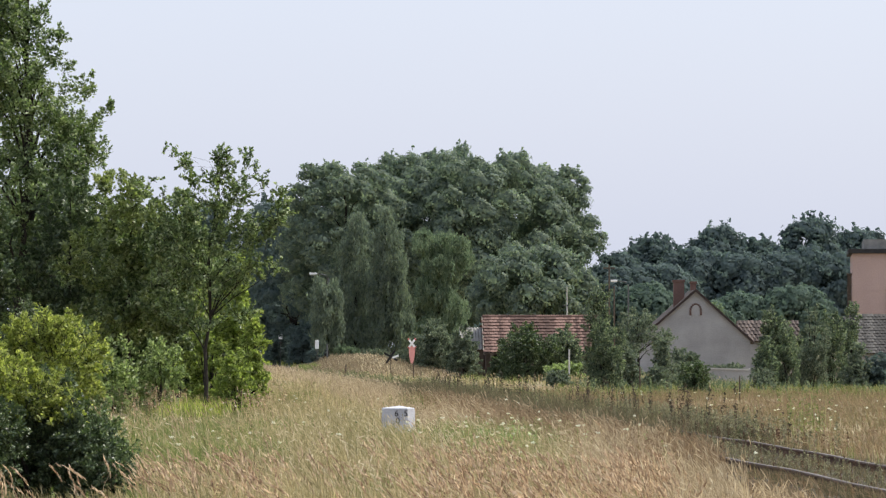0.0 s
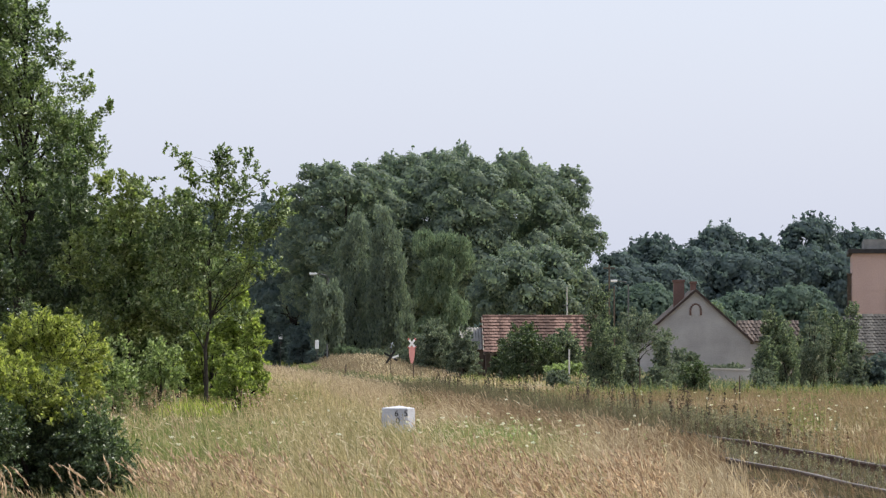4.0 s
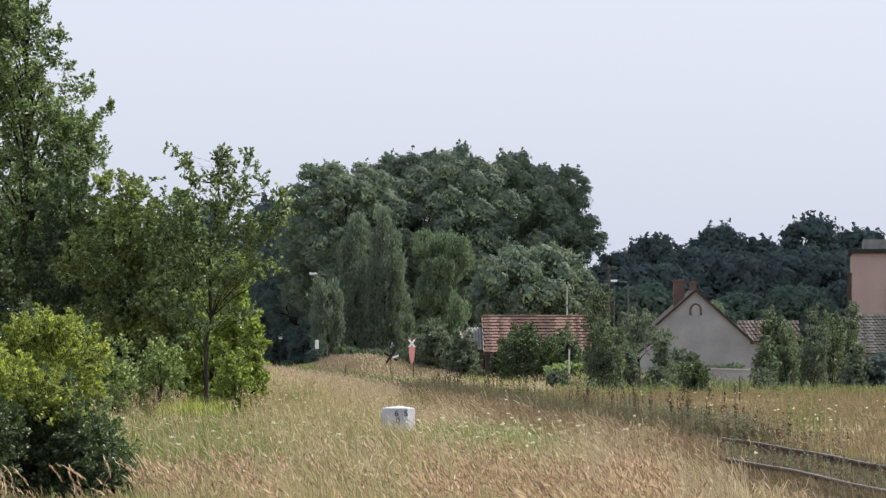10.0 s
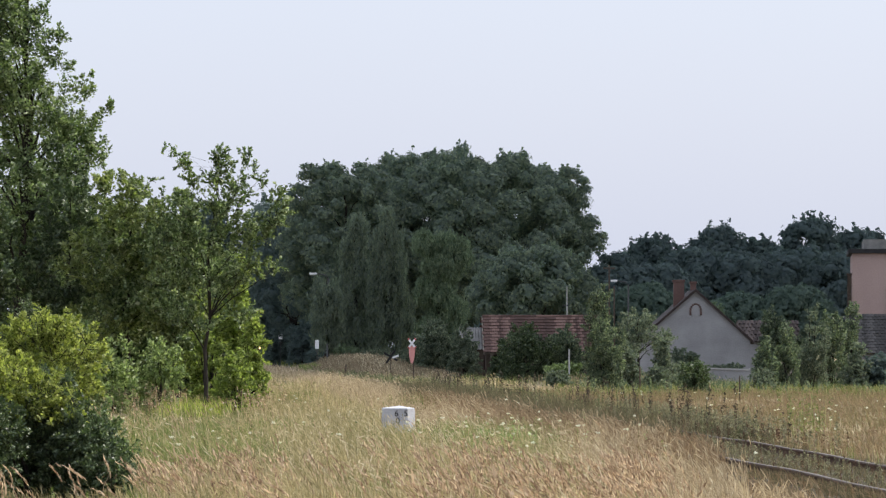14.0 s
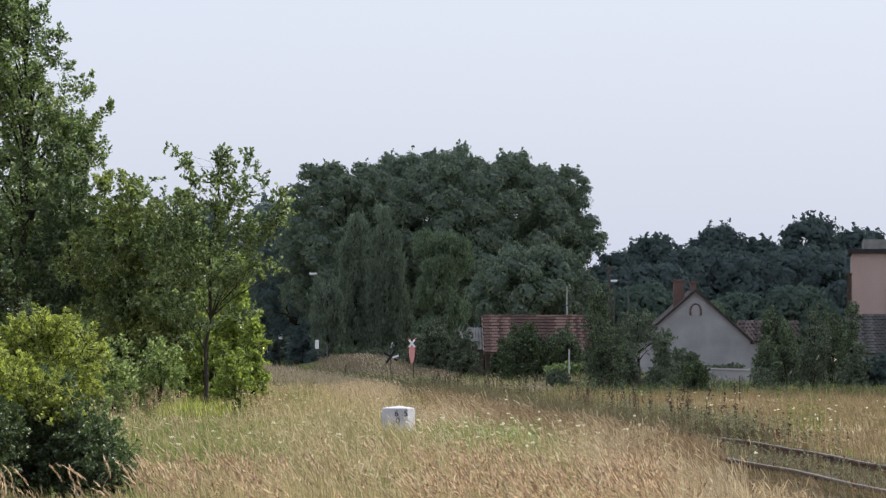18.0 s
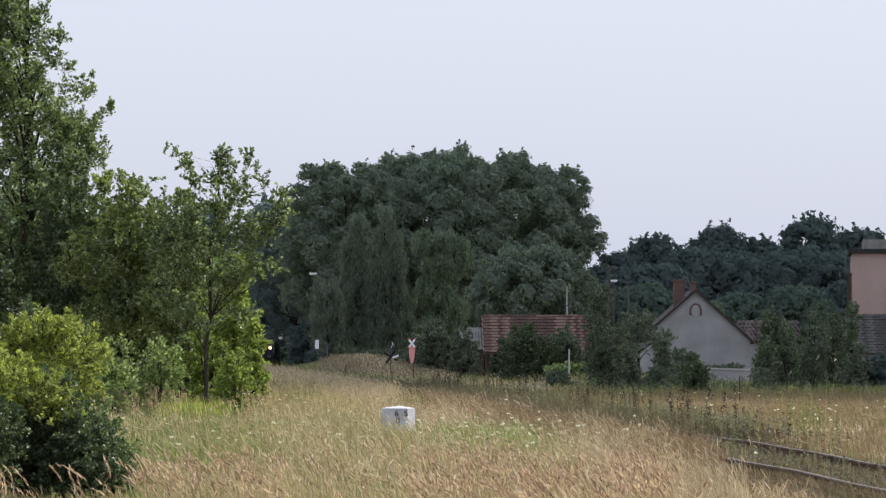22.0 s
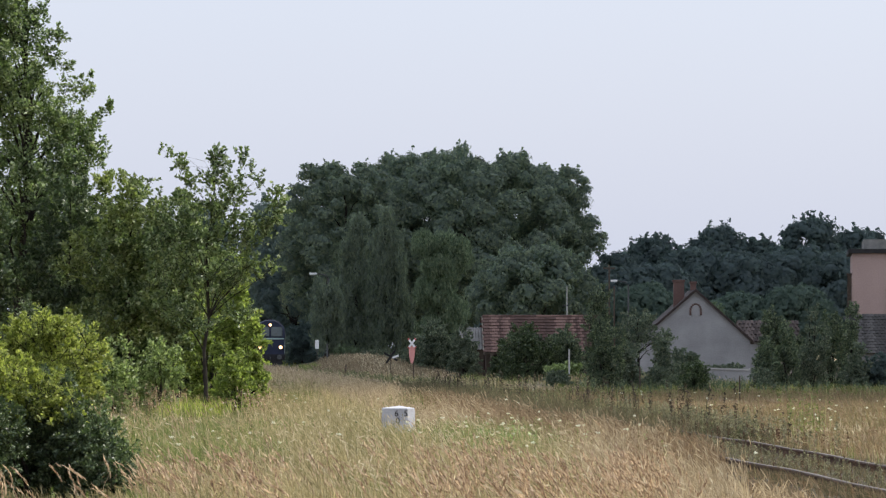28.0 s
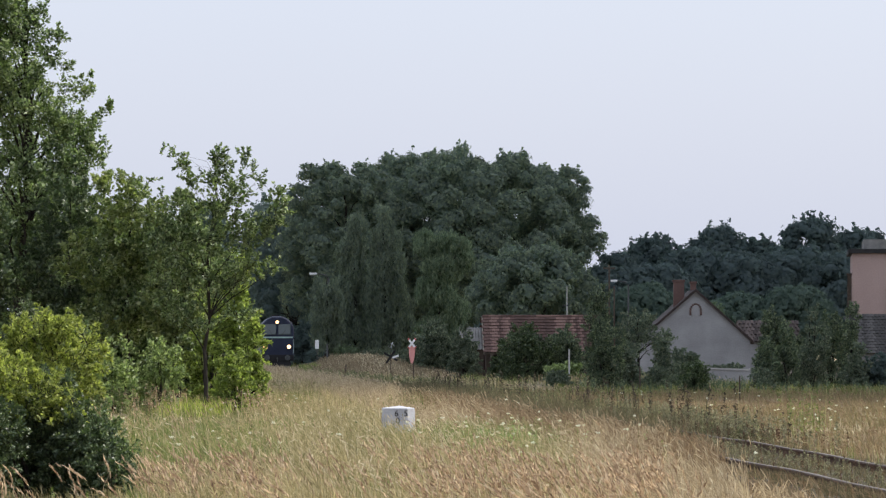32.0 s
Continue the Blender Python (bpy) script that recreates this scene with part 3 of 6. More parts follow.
# ---- trees and shrubs by the meadow's edge ----
def near_trees():
    # young tree standing free at the edge
    sap = tree("young_tree", -5.97, 95, 0, 6.8, 0.055,
               [(.38, 0, 6.55, .14, .14, .25, .06), (.3, 0, 6.05, .3, .3, .26), (1.0, 0, 6.5, .17, .17, .2, .05), (1.33, 0, 6.22, .14, .14, .13, .03), (.85, 0, 5.85, .33, .3, .28),
                (-1.05, 0, 6.75, .10, .1, .05, .02), (-.76, 0, 6.64, .13, .12, .08, .03), (-.5, 0, 6.35, .16, .15, .18, .05), (-.3, 0, 5.95, .2, .2, .2, .06), (-1.25, 0, 6.0, .12, .12, .12, .02), (-1.15, 0, 5.55, .22, .2, .16),
                (-.6, 0, 5.3, .48, .5, .34), (.5, 0, 5.25, .42, .5, .28), (1.9, 0, 5.5, .28, .25, .28), (1.75, 0, 5.0, .38, .3, .28), (1.2, 0, 4.65, .48, .4, .34), (-.85, 0, 4.5, .62, .6, .4), (.35, 0, 4.4, .55, .6, .36),
                (1.6, 0, 3.7, .36, .3, .28), (-.75, 0, 3.6, .62, .6, .38), (.75, 0, 3.5, .5, .5, .32), (-.7, 0, 2.7, .45, .5, .28), (.95, 0, 2.6, .36, .4, .24), (0, 0, 3.3, .9, .8, .45, .22), (-.2, 0, 2.5, .7, .6, .35, .14),
                (-.1, 0, 4.9, 1.2, .9, .5, .35), (.4, 0, 5.6, .9, .7, .4, .25), (.3, 0, 3.9, 1.3, .9, .6, .4), (1.5, 0, 5.9, .12, .12, .25, .04), (.6, 0, 6.35, .12, .12, .25, .05)],
               700, 22, 0.52, 0.105, M_LEAF, 21, "slender young tree with thin dark trunk and loose green crown", limbs=40, lean=0.35, top=0.97, first=0.2, up=.5, width=.2)
    others = [
        tree("tall_tree", -12.4, 112, 0, 15, 0.2, [(-1.4, 0, 12.8, 1.3, 1.6, 2.2), (-0.6, 0, 10.2, 1.4, 1.6, 1.3), (.1, 0, 9.0, 1.4, 1.4, 1.0), (-0.8, 0, 11.6, 1.15, 1.3, 1.1), (-1.9, 0, 10, 1.5, 1.6, 2.2), (0.8, 0, 7.5, 1.45, 1.6, 1.2), (1.5, 0, 8.1, .85, .8, .65), (2.3, 0, 8.5, .32, .3, .26, .1), (1.75, 0, 9.4, .35, .3, .3, .12), (1.05, 0, 10.2, .35, .3, .3, .12), (1.0, 0, 10.9, .32, .3, .3, .1), (.45, 0, 11.6, .35, .3, .35, .12), (.2, 0, 10.9, .6, .5, .5, .2), (2.25, 0, 7.6, .35, .4, .3, .12), (2.5, 0, 8.9, .12, .1, .2, .02), (2.0, 0, 9.8, .1, .1, .25, .02), (-0.4, 0, 6.2, 2.5, 2.0, 1.5), (0.8, 0, 4.2, 2.0, 1.8, 1.2)],
             1250, 54, 0.85, 0.12, M_LEAF, 22, "tall broadleaf tree with dense small green leaves", limbs=40),
        tree("tall_tree", -15.2, 118, 0, 16, 0.22, [(0, 0, 13, 2.2, 2, 2.6), (0, 0, 9, 2.6, 2, 2.4), (0, 0, 5, 2.4, 2, 2.0)],
             420, 60, 1.1, 0.16, M_LEAF, 23, "tall broadleaf tree with dense small green leaves", limbs=14),
        tree("broadleaf_tree", -8.7, 105, 0, 6.9, 0.1, [(-0.3, 0, 6.0, 0.75, 0.8, 0.75), (0.2, 0, 4.9, 1.15, 1, 0.9), (-0.7, 0, 4.2, 1.2, 1, 0.9), (0.4, 0, 3.1, 1.3, 1, 0.9), (-0.6, 0, 2.4, 1.1, 1, 0.7)],
             500, 42, 0.62, 0.13, M_MID, 24, "dense green broadleaf tree at the meadow edge", limbs=16),
        tree("broadleaf_tree", -7.3, 104, 0, 6.0, 0.08, [(0.0, 0, 5.3, 0.65, 0.7, 0.7), (0.1, 0, 4.2, 1.0, 1, 0.9), (0, 0, 3.0, 1.0, 1, 0.9), (0.2, 0, 2.0, 0.8, .8, 0.7)],
             410, 42, 0.58, 0.13, M_MID, 25, "dense green broadleaf tree at the meadow edge", limbs=14),
        # M_DARK here puts the shade among the trees into leaf colour
        tree("broadleaf_tree", -10.6, 107, 0, 6.6, 0.1, [(0, 0, 5.6, 0.9, 0.9, 0.9), (0, 0, 4.0, 1.3, 1.2, 1.1), (0, 0, 2.4, 1.3, 1.2, 1.0)],
             450, 42, 0.65, 0.135, M_DARK, 26, "dense broadleaf tree at the meadow edge, tree shade in its dark leaves", limbs=14),
        tree("broadleaf_tree", -13.2, 106, 0, 6.2, 0.1, [(0, 0, 5.2, 1.2, 0.9, 1.0), (0, 0, 3.6, 1.4, 1.2, 1.1), (0, 0, 2.0, 1.4, 1.2, 1.0)],
             450, 42, 0.68, 0.135, M_DARK, 27, "dark green broadleaf tree at the meadow edge", limbs=14),
    ]
    for k, (x, y, h, w) in enumerate([(-9.6, 112, 5.4, 1.4), (-12, 116, 7.0, 1.8), (-8.2, 116, 5.6, 1.5), (-11, 122, 6.5, 1.8), (-14.5, 124, 7.5, 2.0), (-6.9, 113, 4.6, 0.95), (-17.5, 122, 9, 2.2)]):
        tree("broadleaf_tree", x, y, 0, h, 0.09, [(0, 0, h * .78, w * .8, w * .8, h * .2), (0, 0, h * .5, w, w, h * .25), (0, 0, h * .25, w, w, h * .22)],
             260, 60, 1.0, 0.17, M_LEAF, 40 + k, "shaded green tree in the thicket", limbs=8)
    return sap, others


def shrub(name, x, y, h, w, material, seed, label, leaf=0.08, clumps=110, per=60, spread=0.16, z=0.0, slim=0.55, group="", lobes=None, up=0.3, full=2.2):
    r = random.Random(seed)
    h *= 1.12
    own = [(r.uniform(-.45, .45) * w, r.uniform(-.4, .4) * w, h * r.uniform(.35, .72), w * r.uniform(.5, .7), w * r.uniform(.5, .7), h * r.uniform(.2, .3)) for _ in range(4)]
    own += [(0, 0, h * .3, w * .85, w * .8, h * .3), (r.uniform(-.3, .3) * w, 0, h * .8, w * .4, w * .4, h * .2), (0, 0, h * .15, w * .9, w * .8, h * .14)]
    ob = thing(name, x, y, z, 0, label, "shrub", group)
    p, f, ax, cc, line = sprays(lobes or own, int(clumps * full), per, spread * 3.0, seed, up)
    keep = p[:, 2] > 0.0
    p, f, ax = p[keep], f[keep], ax[keep]
    for i in r.sample(range(len(cc)), 9):
        e = Vector(cc[i])
        if e.z > 0.2 * h:
            bm = bmesh.new()
            tube(bm, [(e.x * .08, e.y * .08, -.05), (e.x * .4, e.y * .4, e.z * .5), e], [0.018 * h / 2 + .008, 0.013 * h / 2 + .005, 0.004], 5)
            part("stem", bm, M_BARK, ob)
    part("foliage", leaves("foliage", p, f, leaf * .85, material, seed, slim, axis=ax), material, ob)
    part("twigwork", twig_mesh("twigwork", line[line[:, 0, 2] > .05], .0022 * (1 + h), M_BARK), M_BARK, ob)["kind"] = "stuff"
    return ob


SAPLING, NEAR_TREES = near_trees()
YELLOW_SHRUB = shrub("shrub", -4.95, 46, 1.92, 0.88, M_YELLOW, 51, "rounded yellow-green shrub at the edge of the meadow", 0.06, 300, 80, 0.10)
shrub("shrub", -5.6, 45.2, 1.6, 0.6, M_YELLOW, 52, "rounded yellow-green shrub at the edge of the meadow", 0.06, 150, 80, 0.10)
# dark leaf colour imitates the shaded underside of one big bush
LOW_SHADED = "low foliage of small glossy leaves, darkened as the bush's shaded underside"
shrub("shrub", -4.55, 42.6, 1.3, 0.6, M_DARK, 53, LOW_SHADED, 0.055, 260, 70, 0.10)
shrub("shrub", -4.05, 42.1, 0.95, 0.5, M_DARK, 54, LOW_SHADED, 0.05, 170, 70, 0.09)
shrub("shrub", -3.62, 41.6, 0.52, 0.42, M_DARK, 55, LOW_SHADED, 0.05, 110, 60, 0.08)
shrub("shrub", -5.1, 41.6, 1.0, 0.5, M_DARK, 63, LOW_SHADED, 0.055, 150, 70, 0.10)
# lighter leaf colour imitates the same bush's lit leaf tips
shrub("shrub", -4.5, 42.2, 1.2, 0.6, M_YELLOW, 64, "yellow-green twigs for the bush's lit leaf tips over dark foliage", 0.06, 70, 60, 0.09,
      lobes=[(-.45, 0, 1.42, .4, .3, .22), (.1, 0, 1.2, .32, .3, .18), (-.2, 0, 1.0, .4, .3, .14), (.3, 0, .95, .2, .2, .12), (-.6, 0, .9, .3, .2, .12)])
shrub("shrub", -3.75, 42.4, .9, 0.4, M_LEAF, 65, "green leafy shoots beside the dark shrub", 0.055, 60, 50, 0.08)
shrub("shrub", -8.3, 96.5, 1.8, 0.9, M_SAP, 56, "light green sapling thicket below the trees", 0.12, 85, 44, 0.13, full=1.3)
shrub("shrub", -7.2, 97, 1.7, 0.8, M_SAP, 57, "light green sapling thicket below the trees", 0.12, 80, 44, 0.13, full=1.3)
shrub("shrub", -5.5, 99.5, 3.8, 0.70, M_BRIGHT, 58, "tall light green shrub behind the young tree", 0.12, 130, 46, 0.13, full=1.7)
shrub("shrub", -4.98, 98.5, 2.7, 0.42, M_BRIGHT, 59, "tall light green shrub behind the young tree", 0.12, 60, 46, 0.13, full=1.7)
shrub("shrub", -6.3, 101, 3.0, 0.8, M_BRIGHT, 60, "tall light green shrub behind the young tree", 0.12, 90, 46, 0.13, full=1.7)
shrub("shrub", -5.3, 97.3, 1.5, 0.62, M_BRIGHT, 66, "low light green shrub beside the young tree", 0.11, 70, 46, 0.12, full=1.5)
shrub("shrub", -9.6, 99, 2.1, 0.9, M_LEAF, 61, "green shrub below the trees", 0.11, 130, 52, 0.16)
shrub("shrub", -11.0, 98, 2.6, 1.0, M_DARK, 62, "dark green shrub below the trees", 0.08, 140, 60, 0.18)


# ---- the village side ----
def leafy_lobes(h, w, seed, n=9, low=0.3):
    """Rounded masses that together make a full, uneven crown."""
    r = random.Random(seed)
    mid, up = h * (low + 0.98) / 2, h * (0.98 - low) / 2
    out = [(0, 0, mid, w * .66, w * .66, up * .72, w * w * 2.0)]
    for k in range(n * 2):
        u = -0.95 + 1.9 * (k + .5) / (n * 2)
        a = k * 2.4 + r.uniform(-.4, .4)
        q = math.sqrt(1 - u * u) ** 0.6
        s = r.uniform(.24, .40)
        out.append((math.cos(a) * q * w * (1 - s * .8), math.sin(a) * q * w * (1 - s * .8), mid + u * up * (1 - s * .6), w * s, w * s, up * s * r.uniform(.6, .9), w * w * s * .9))
    return out


LIME = "large old lime tree with a full rounded green crown"
WOOD = "distant woodland tree, its dark green paled by painted haze"


def far_trees():
    group = "big trees behind the village"
    # x, y, height, half width, lowest boughs, number of boughs, boughs that stand out of the dome
    limes = [(3.9, 388, 22.4, 12.1, 3.5, 230, [(8.0, -2, 18.9, 1.2), (8.6, -2, 19.9, .8), (9.4, -2, 19.6, .85), (10.3, -2, 18.9, .85), (10.6, -2, 18.0, .8), (9.2, -2, 17.7, 1.3), (10.0, -2, 16.6, 1.3), (11.0, -2, 14.6, 1.3), (12.2, -2, 13.2, .8), (11.6, -2, 12.4, 1.3)]),
             (-9.9, 382, 21.2, 6.9, 2.5, 120, [(-3.6, 0, 20.1, .7), (-4.1, 0, 19.2, .8), (-3.0, 0, 19.4, .9), (-2.2, 0, 19.6, 1.0)]),
             (-4.6, 398, 22.7, 7.6, 4.0, 110, []),
             (0.6, 410, 23.2, 4.2, 8.0, 50, [(-2.0, 0, 22.6, .9), (1.4, 0, 23.2, .9)]),
             (8.3, 354, 11.8, 6.3, 1.5, 95, []),
             (13.4, 370, 9.6, 2.8, 1.0, 36, []),
             (-15.4, 392, 18.6, 4.3, 1.5, 64, []),
             (-12.0, 420, 17.5, 7.0, 1.0, 70, []), (8.5, 408, 20.0, 6.6, 3.0, 70, []), (-3.0, 424, 17.0, 7.5, 1.0, 60, []), (6.0, 420, 17.0, 8.0, 1.0, 60, []), (13.0, 410, 12.0, 5.0, 1.0, 40, [])]
    for k, (x, y, h, w, low, n, more) in enumerate(limes):
        # leftmost lime takes darker M_FARB: its shade is put into leaf colour
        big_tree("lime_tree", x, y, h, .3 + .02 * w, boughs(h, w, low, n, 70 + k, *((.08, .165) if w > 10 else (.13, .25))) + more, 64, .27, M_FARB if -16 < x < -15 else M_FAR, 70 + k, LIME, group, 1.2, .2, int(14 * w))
    # x, y, height, half width, twigs standing over the top
    woods = [(22.1, 400, 14.1, 4.0, 150), (28.9, 400, 15.1, 4.2, 90), (33.6, 402, 14.2, 3.6, 120), (38.5, 398, 16.0, 4.6, 60), (44.4, 404, 15.2, 4.6, 60), (49.0, 400, 14.0, 4.8, 20),
             (18.4, 396, 12.6, 3.3, 20), (26.0, 392, 12.6, 5.2, 10), (31.5, 390, 12.4, 5.0, 10), (36.3, 390, 12.6, 5.2, 10), (41.5, 386, 12.6, 5.4, 10), (16.6, 384, 10.8, 4.2, 10), (21.8, 386, 11.2, 5.2, 10),
             (19.6, 366, 8.6, 4.0, 0), (28.6, 362, 7.4, 4.0, 0), (24.0, 358, 6.6, 4.0, 0), (33.8, 362, 8.2, 4.2, 0),
             (-24.0, 560, 24.0, 5.2, 20), (-18.0, 440, 15.0, 4.5, 10)]
    made = []
    for k, (x, y, h, w, lace) in enumerate(woods):
        # the wood's leaf colours carry the painted haze
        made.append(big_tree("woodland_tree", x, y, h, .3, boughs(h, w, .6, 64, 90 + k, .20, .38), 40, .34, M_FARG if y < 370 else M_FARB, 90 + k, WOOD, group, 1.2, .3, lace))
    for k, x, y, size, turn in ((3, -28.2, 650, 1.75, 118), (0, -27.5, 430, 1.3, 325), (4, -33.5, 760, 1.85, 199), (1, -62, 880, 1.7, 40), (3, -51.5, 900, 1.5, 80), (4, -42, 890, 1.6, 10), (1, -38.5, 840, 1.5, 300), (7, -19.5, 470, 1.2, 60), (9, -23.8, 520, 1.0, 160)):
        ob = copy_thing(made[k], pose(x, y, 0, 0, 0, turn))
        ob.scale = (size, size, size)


def weeping(name, x, y, h, w, material, seed, label, per=60, lobes=None, hang=(0.05, 0.14)):
    """A tree whose twigs hang in long curtains."""
    r = np.random.default_rng(seed)
    n = 460
    lob = lobes or leafy_lobes(h, w, seed, 9, 0.2)
    cc = sprays(lob, n, 4, 0.3, seed)[3]
    idx = np.repeat(np.arange(n), per)
    drop = r.uniform(0, 1, len(idx)) * np.repeat(r.uniform(*hang, n) * h, per)
    p = cc[idx] + r.normal(0, 0.16, (len(idx), 3)) - np.stack([0 * drop, 0 * drop, drop], axis=1)
    ok = p[:, 2] > 0.1
    ob = thing(name, x, y, 0, 0, label, "tree")
    ends = [cc[i] for i in range(0, n, 40)]
    part("trunk", bare_limbs(bmesh.new(), h, 0.22, h * .92, ends, seed), M_BARK, ob)
    part("crown", leaves("crown", p[ok], np.zeros((ok.sum(), 3)), 0.30, material, seed, 0.38, 0.7), material, ob)
    return ob


far_trees()



# ---- weeping trees and shrubs before the old limes ----
# M_WILLOW and M_FRESH hold distance haze in the leaf colour
BIRCHES = [
    weeping("weeping_birch", -7.2, 311, 13.3, 2.0, M_WILLOW, 81, "tall weeping birch with hanging twigs, grey-green from painted haze", 60,
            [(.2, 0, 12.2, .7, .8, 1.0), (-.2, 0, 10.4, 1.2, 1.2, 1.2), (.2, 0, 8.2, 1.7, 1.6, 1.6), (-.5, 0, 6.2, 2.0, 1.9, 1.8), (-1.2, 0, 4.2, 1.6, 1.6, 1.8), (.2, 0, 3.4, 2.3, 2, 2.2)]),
    weeping("weeping_birch", -4.7, 309, 14.0, 2.0, M_WILLOW, 82, "tall weeping birch with hanging twigs, grey-green from painted haze", 60,
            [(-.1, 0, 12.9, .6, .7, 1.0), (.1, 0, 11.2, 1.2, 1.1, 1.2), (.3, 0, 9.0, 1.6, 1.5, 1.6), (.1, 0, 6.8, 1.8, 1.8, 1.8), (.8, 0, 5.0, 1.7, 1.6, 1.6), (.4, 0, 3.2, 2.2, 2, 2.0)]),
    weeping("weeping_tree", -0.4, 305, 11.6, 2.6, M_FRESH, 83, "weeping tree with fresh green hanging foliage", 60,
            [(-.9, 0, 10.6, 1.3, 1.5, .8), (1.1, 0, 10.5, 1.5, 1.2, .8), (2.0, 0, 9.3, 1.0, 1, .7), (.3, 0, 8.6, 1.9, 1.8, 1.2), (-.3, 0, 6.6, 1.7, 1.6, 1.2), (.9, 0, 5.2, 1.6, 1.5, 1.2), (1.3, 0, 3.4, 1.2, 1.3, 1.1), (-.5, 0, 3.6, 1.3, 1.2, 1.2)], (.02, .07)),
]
weeping("young_birch", -9.35, 304, 8.2, 1.3, M_WILLOW, 84, "young birch with hanging twigs, grey-green from painted haze", 24)
VILLAGE_SHRUBS = [  # x, y, height, half width, material, leaf length, label
    (0.0, 255, 3.4, 2.0, M_GREY, .2, "broad grey-green willow shrub beside the shed"),
    (-1.6, 262, 2.4, 1.3, M_GREY, .2, "grey-green willow shrub by the crossing sign"),
    (1.3, 236, 2.9, 1.2, M_GREY, .2, "grey-green willow shrub beside the shed"),
    (4.6, 205, 2.9, 1.75, M_DARK, .16, "dense dark green shrub before the tiled shed"),
    (3.4, 208, 1.9, 1.0, M_DARK, .16, "dense dark green shrub before the tiled shed"),
    (6.4, 206, 2.7, 1.3, M_GARDEN, .16, "green shrub before the tiled shed"),
    (6.3, 193, 0.95, 0.95, M_SAP, .15, "low light green shrub round a pale post"),
    (6.43, 155, 4.16, 0.69, M_GARDEN, .13, "narrow upright bush, dark below, grey-green above"),
    (6.61, 154, 2.78, 0.93, M_GARDEN, .13, "narrow upright bush, dark below, grey-green above"),
    (7.68, 159, 1.85, 0.74, M_GREY, .13, "loose grey-green garden shrub"),
    (10.3, 168, 1.0, 0.65, M_GREY, .13, "loose grey-green garden shrub"),
    (9.45, 142, 1.2, 0.62, M_DARK, .10, "round dark green garden bush"),
    (9.7, 165, 2.1, 0.5, M_GREY, .12, "loose upright grey-green shrub before the cottage"),
    (8.9, 158, 0.9, 0.6, M_GREY, .11, "grey-green weedy shrub in the garden"),
    (12.9, 152, 0.8, 0.5, M_GREY, .11, "grey-green weedy shrub by the garden row"),
    (5.3, 172, 0.7, 0.6, M_GREY, .12, "low grey-green shrub before the shed"),
    (12.6, 195, 0.9, 0.9, M_GREY, .15, "grey-green shrub by the garden wall"),
    (13.2, 155, 2.0, 0.55, M_GARDEN, .13, "upright green garden bush in a row"),
    (14.3, 157, 2.5, 0.62, M_GARDEN, .13, "upright green garden bush in a row"),
    (15.45, 159, 3.2, 0.8, M_GREY, .13, "tall green garden bush in a row"),
    (16.5, 161, 3.35, 0.85, M_GARDEN, .13, "tall green garden bush in a row"),
    (17.6, 163, 3.5, 0.7, M_GARDEN, .13, "tall green garden bush in a row"),
    (16.84, 154, 1.76, 0.74, M_GREY, .13, "grey-green shrub at the end of the garden row"),
    # these two take the wood's leaf colour with its painted haze
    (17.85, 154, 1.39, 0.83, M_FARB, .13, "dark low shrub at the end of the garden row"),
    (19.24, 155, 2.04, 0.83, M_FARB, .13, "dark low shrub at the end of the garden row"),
    (13.6, 215, 1.6, 1.0, M_GREY, .17, "pale green shrub before the grey house"),
    (15.8, 212, 0.8, 1.0, M_GREY, .17, "pale green shrub before the grey house"),
    (23.4, 262, 4.2, 1.8, M_GARDEN, .2, "green shrub beside the house"),
    (21.0, 300, 5.0, 1.9, M_FRESH, .2, "light green tree crown behind the house roof"),
    (-5.6, 297, 1.1, 1.3, M_GREY, .16, "low grey-green shrub on the bank"),
    (-3.2, 296, 1.5, 1.2, M_GREY, .18, "grey-green shrub on the bank"),
    (-7.6, 298, 1.0, 1.0, M_FRESH, .16, "low green shrub on the bank"),
]
for k, (x, y, h, w, mat, lf, label) in enumerate(VILLAGE_SHRUBS):
    shrub("shrub", x, y, h, w, mat, 200 + k, label, lf, int(95 * max(.8, min(2.6, w / .8))), 42, 0.10 * max(w, 1.2) + .04, z=float(ground_z(x, y)) - .02, group="village shrubs", up=.7 if "upright" in label or "tall" in label else .2)
tree("fruit_tree", 8.75, 170, 0, 3.4, 0.09, [(0, 0, 3.0, .8, .8, .5), (-.7, 0, 2.5, .7, .7, .45), (.8, 0, 2.3, .8, .7, .45), (0.2, 0, 2.0, .9, .8, .4)],
     170, 36, 0.55, 0.11, M_GREY, 91, "small garden fruit tree with spreading grey-green crown", limbs=14)

for k, (x, y, h, w) in enumerate([(-13.9, 378, 4.2, 1.7), (-11.6, 372, 3.6, 1.8), (-18.6, 436, 3.2, 1.6), (-22.6, 500, 3.4, 1.8), (-15.6, 432, 4.0, 1.8), (-17.8, 470, 4.5, 2.0), (-20.5, 515, 5.0, 2.2), (-25.5, 600, 6, 2.5), (-9.5, 332, 3.2, 1.6), (-6.5, 334, 3.6, 1.8), (-3.0, 333, 3.4, 1.8), (0.5, 332, 3.6, 1.8), (3.6, 331, 3.4, 1.7), (-49.5, 735, 7, 3.4), (-44.5, 742, 8, 3.4), (-39.0, 738, 7, 3.4), (-34.5, 732, 7, 3.2), (-54.5, 738, 8, 3.4)]):
    # M_FARB again: haze is put into the leaf colour
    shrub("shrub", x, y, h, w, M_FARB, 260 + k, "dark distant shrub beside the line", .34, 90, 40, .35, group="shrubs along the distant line")

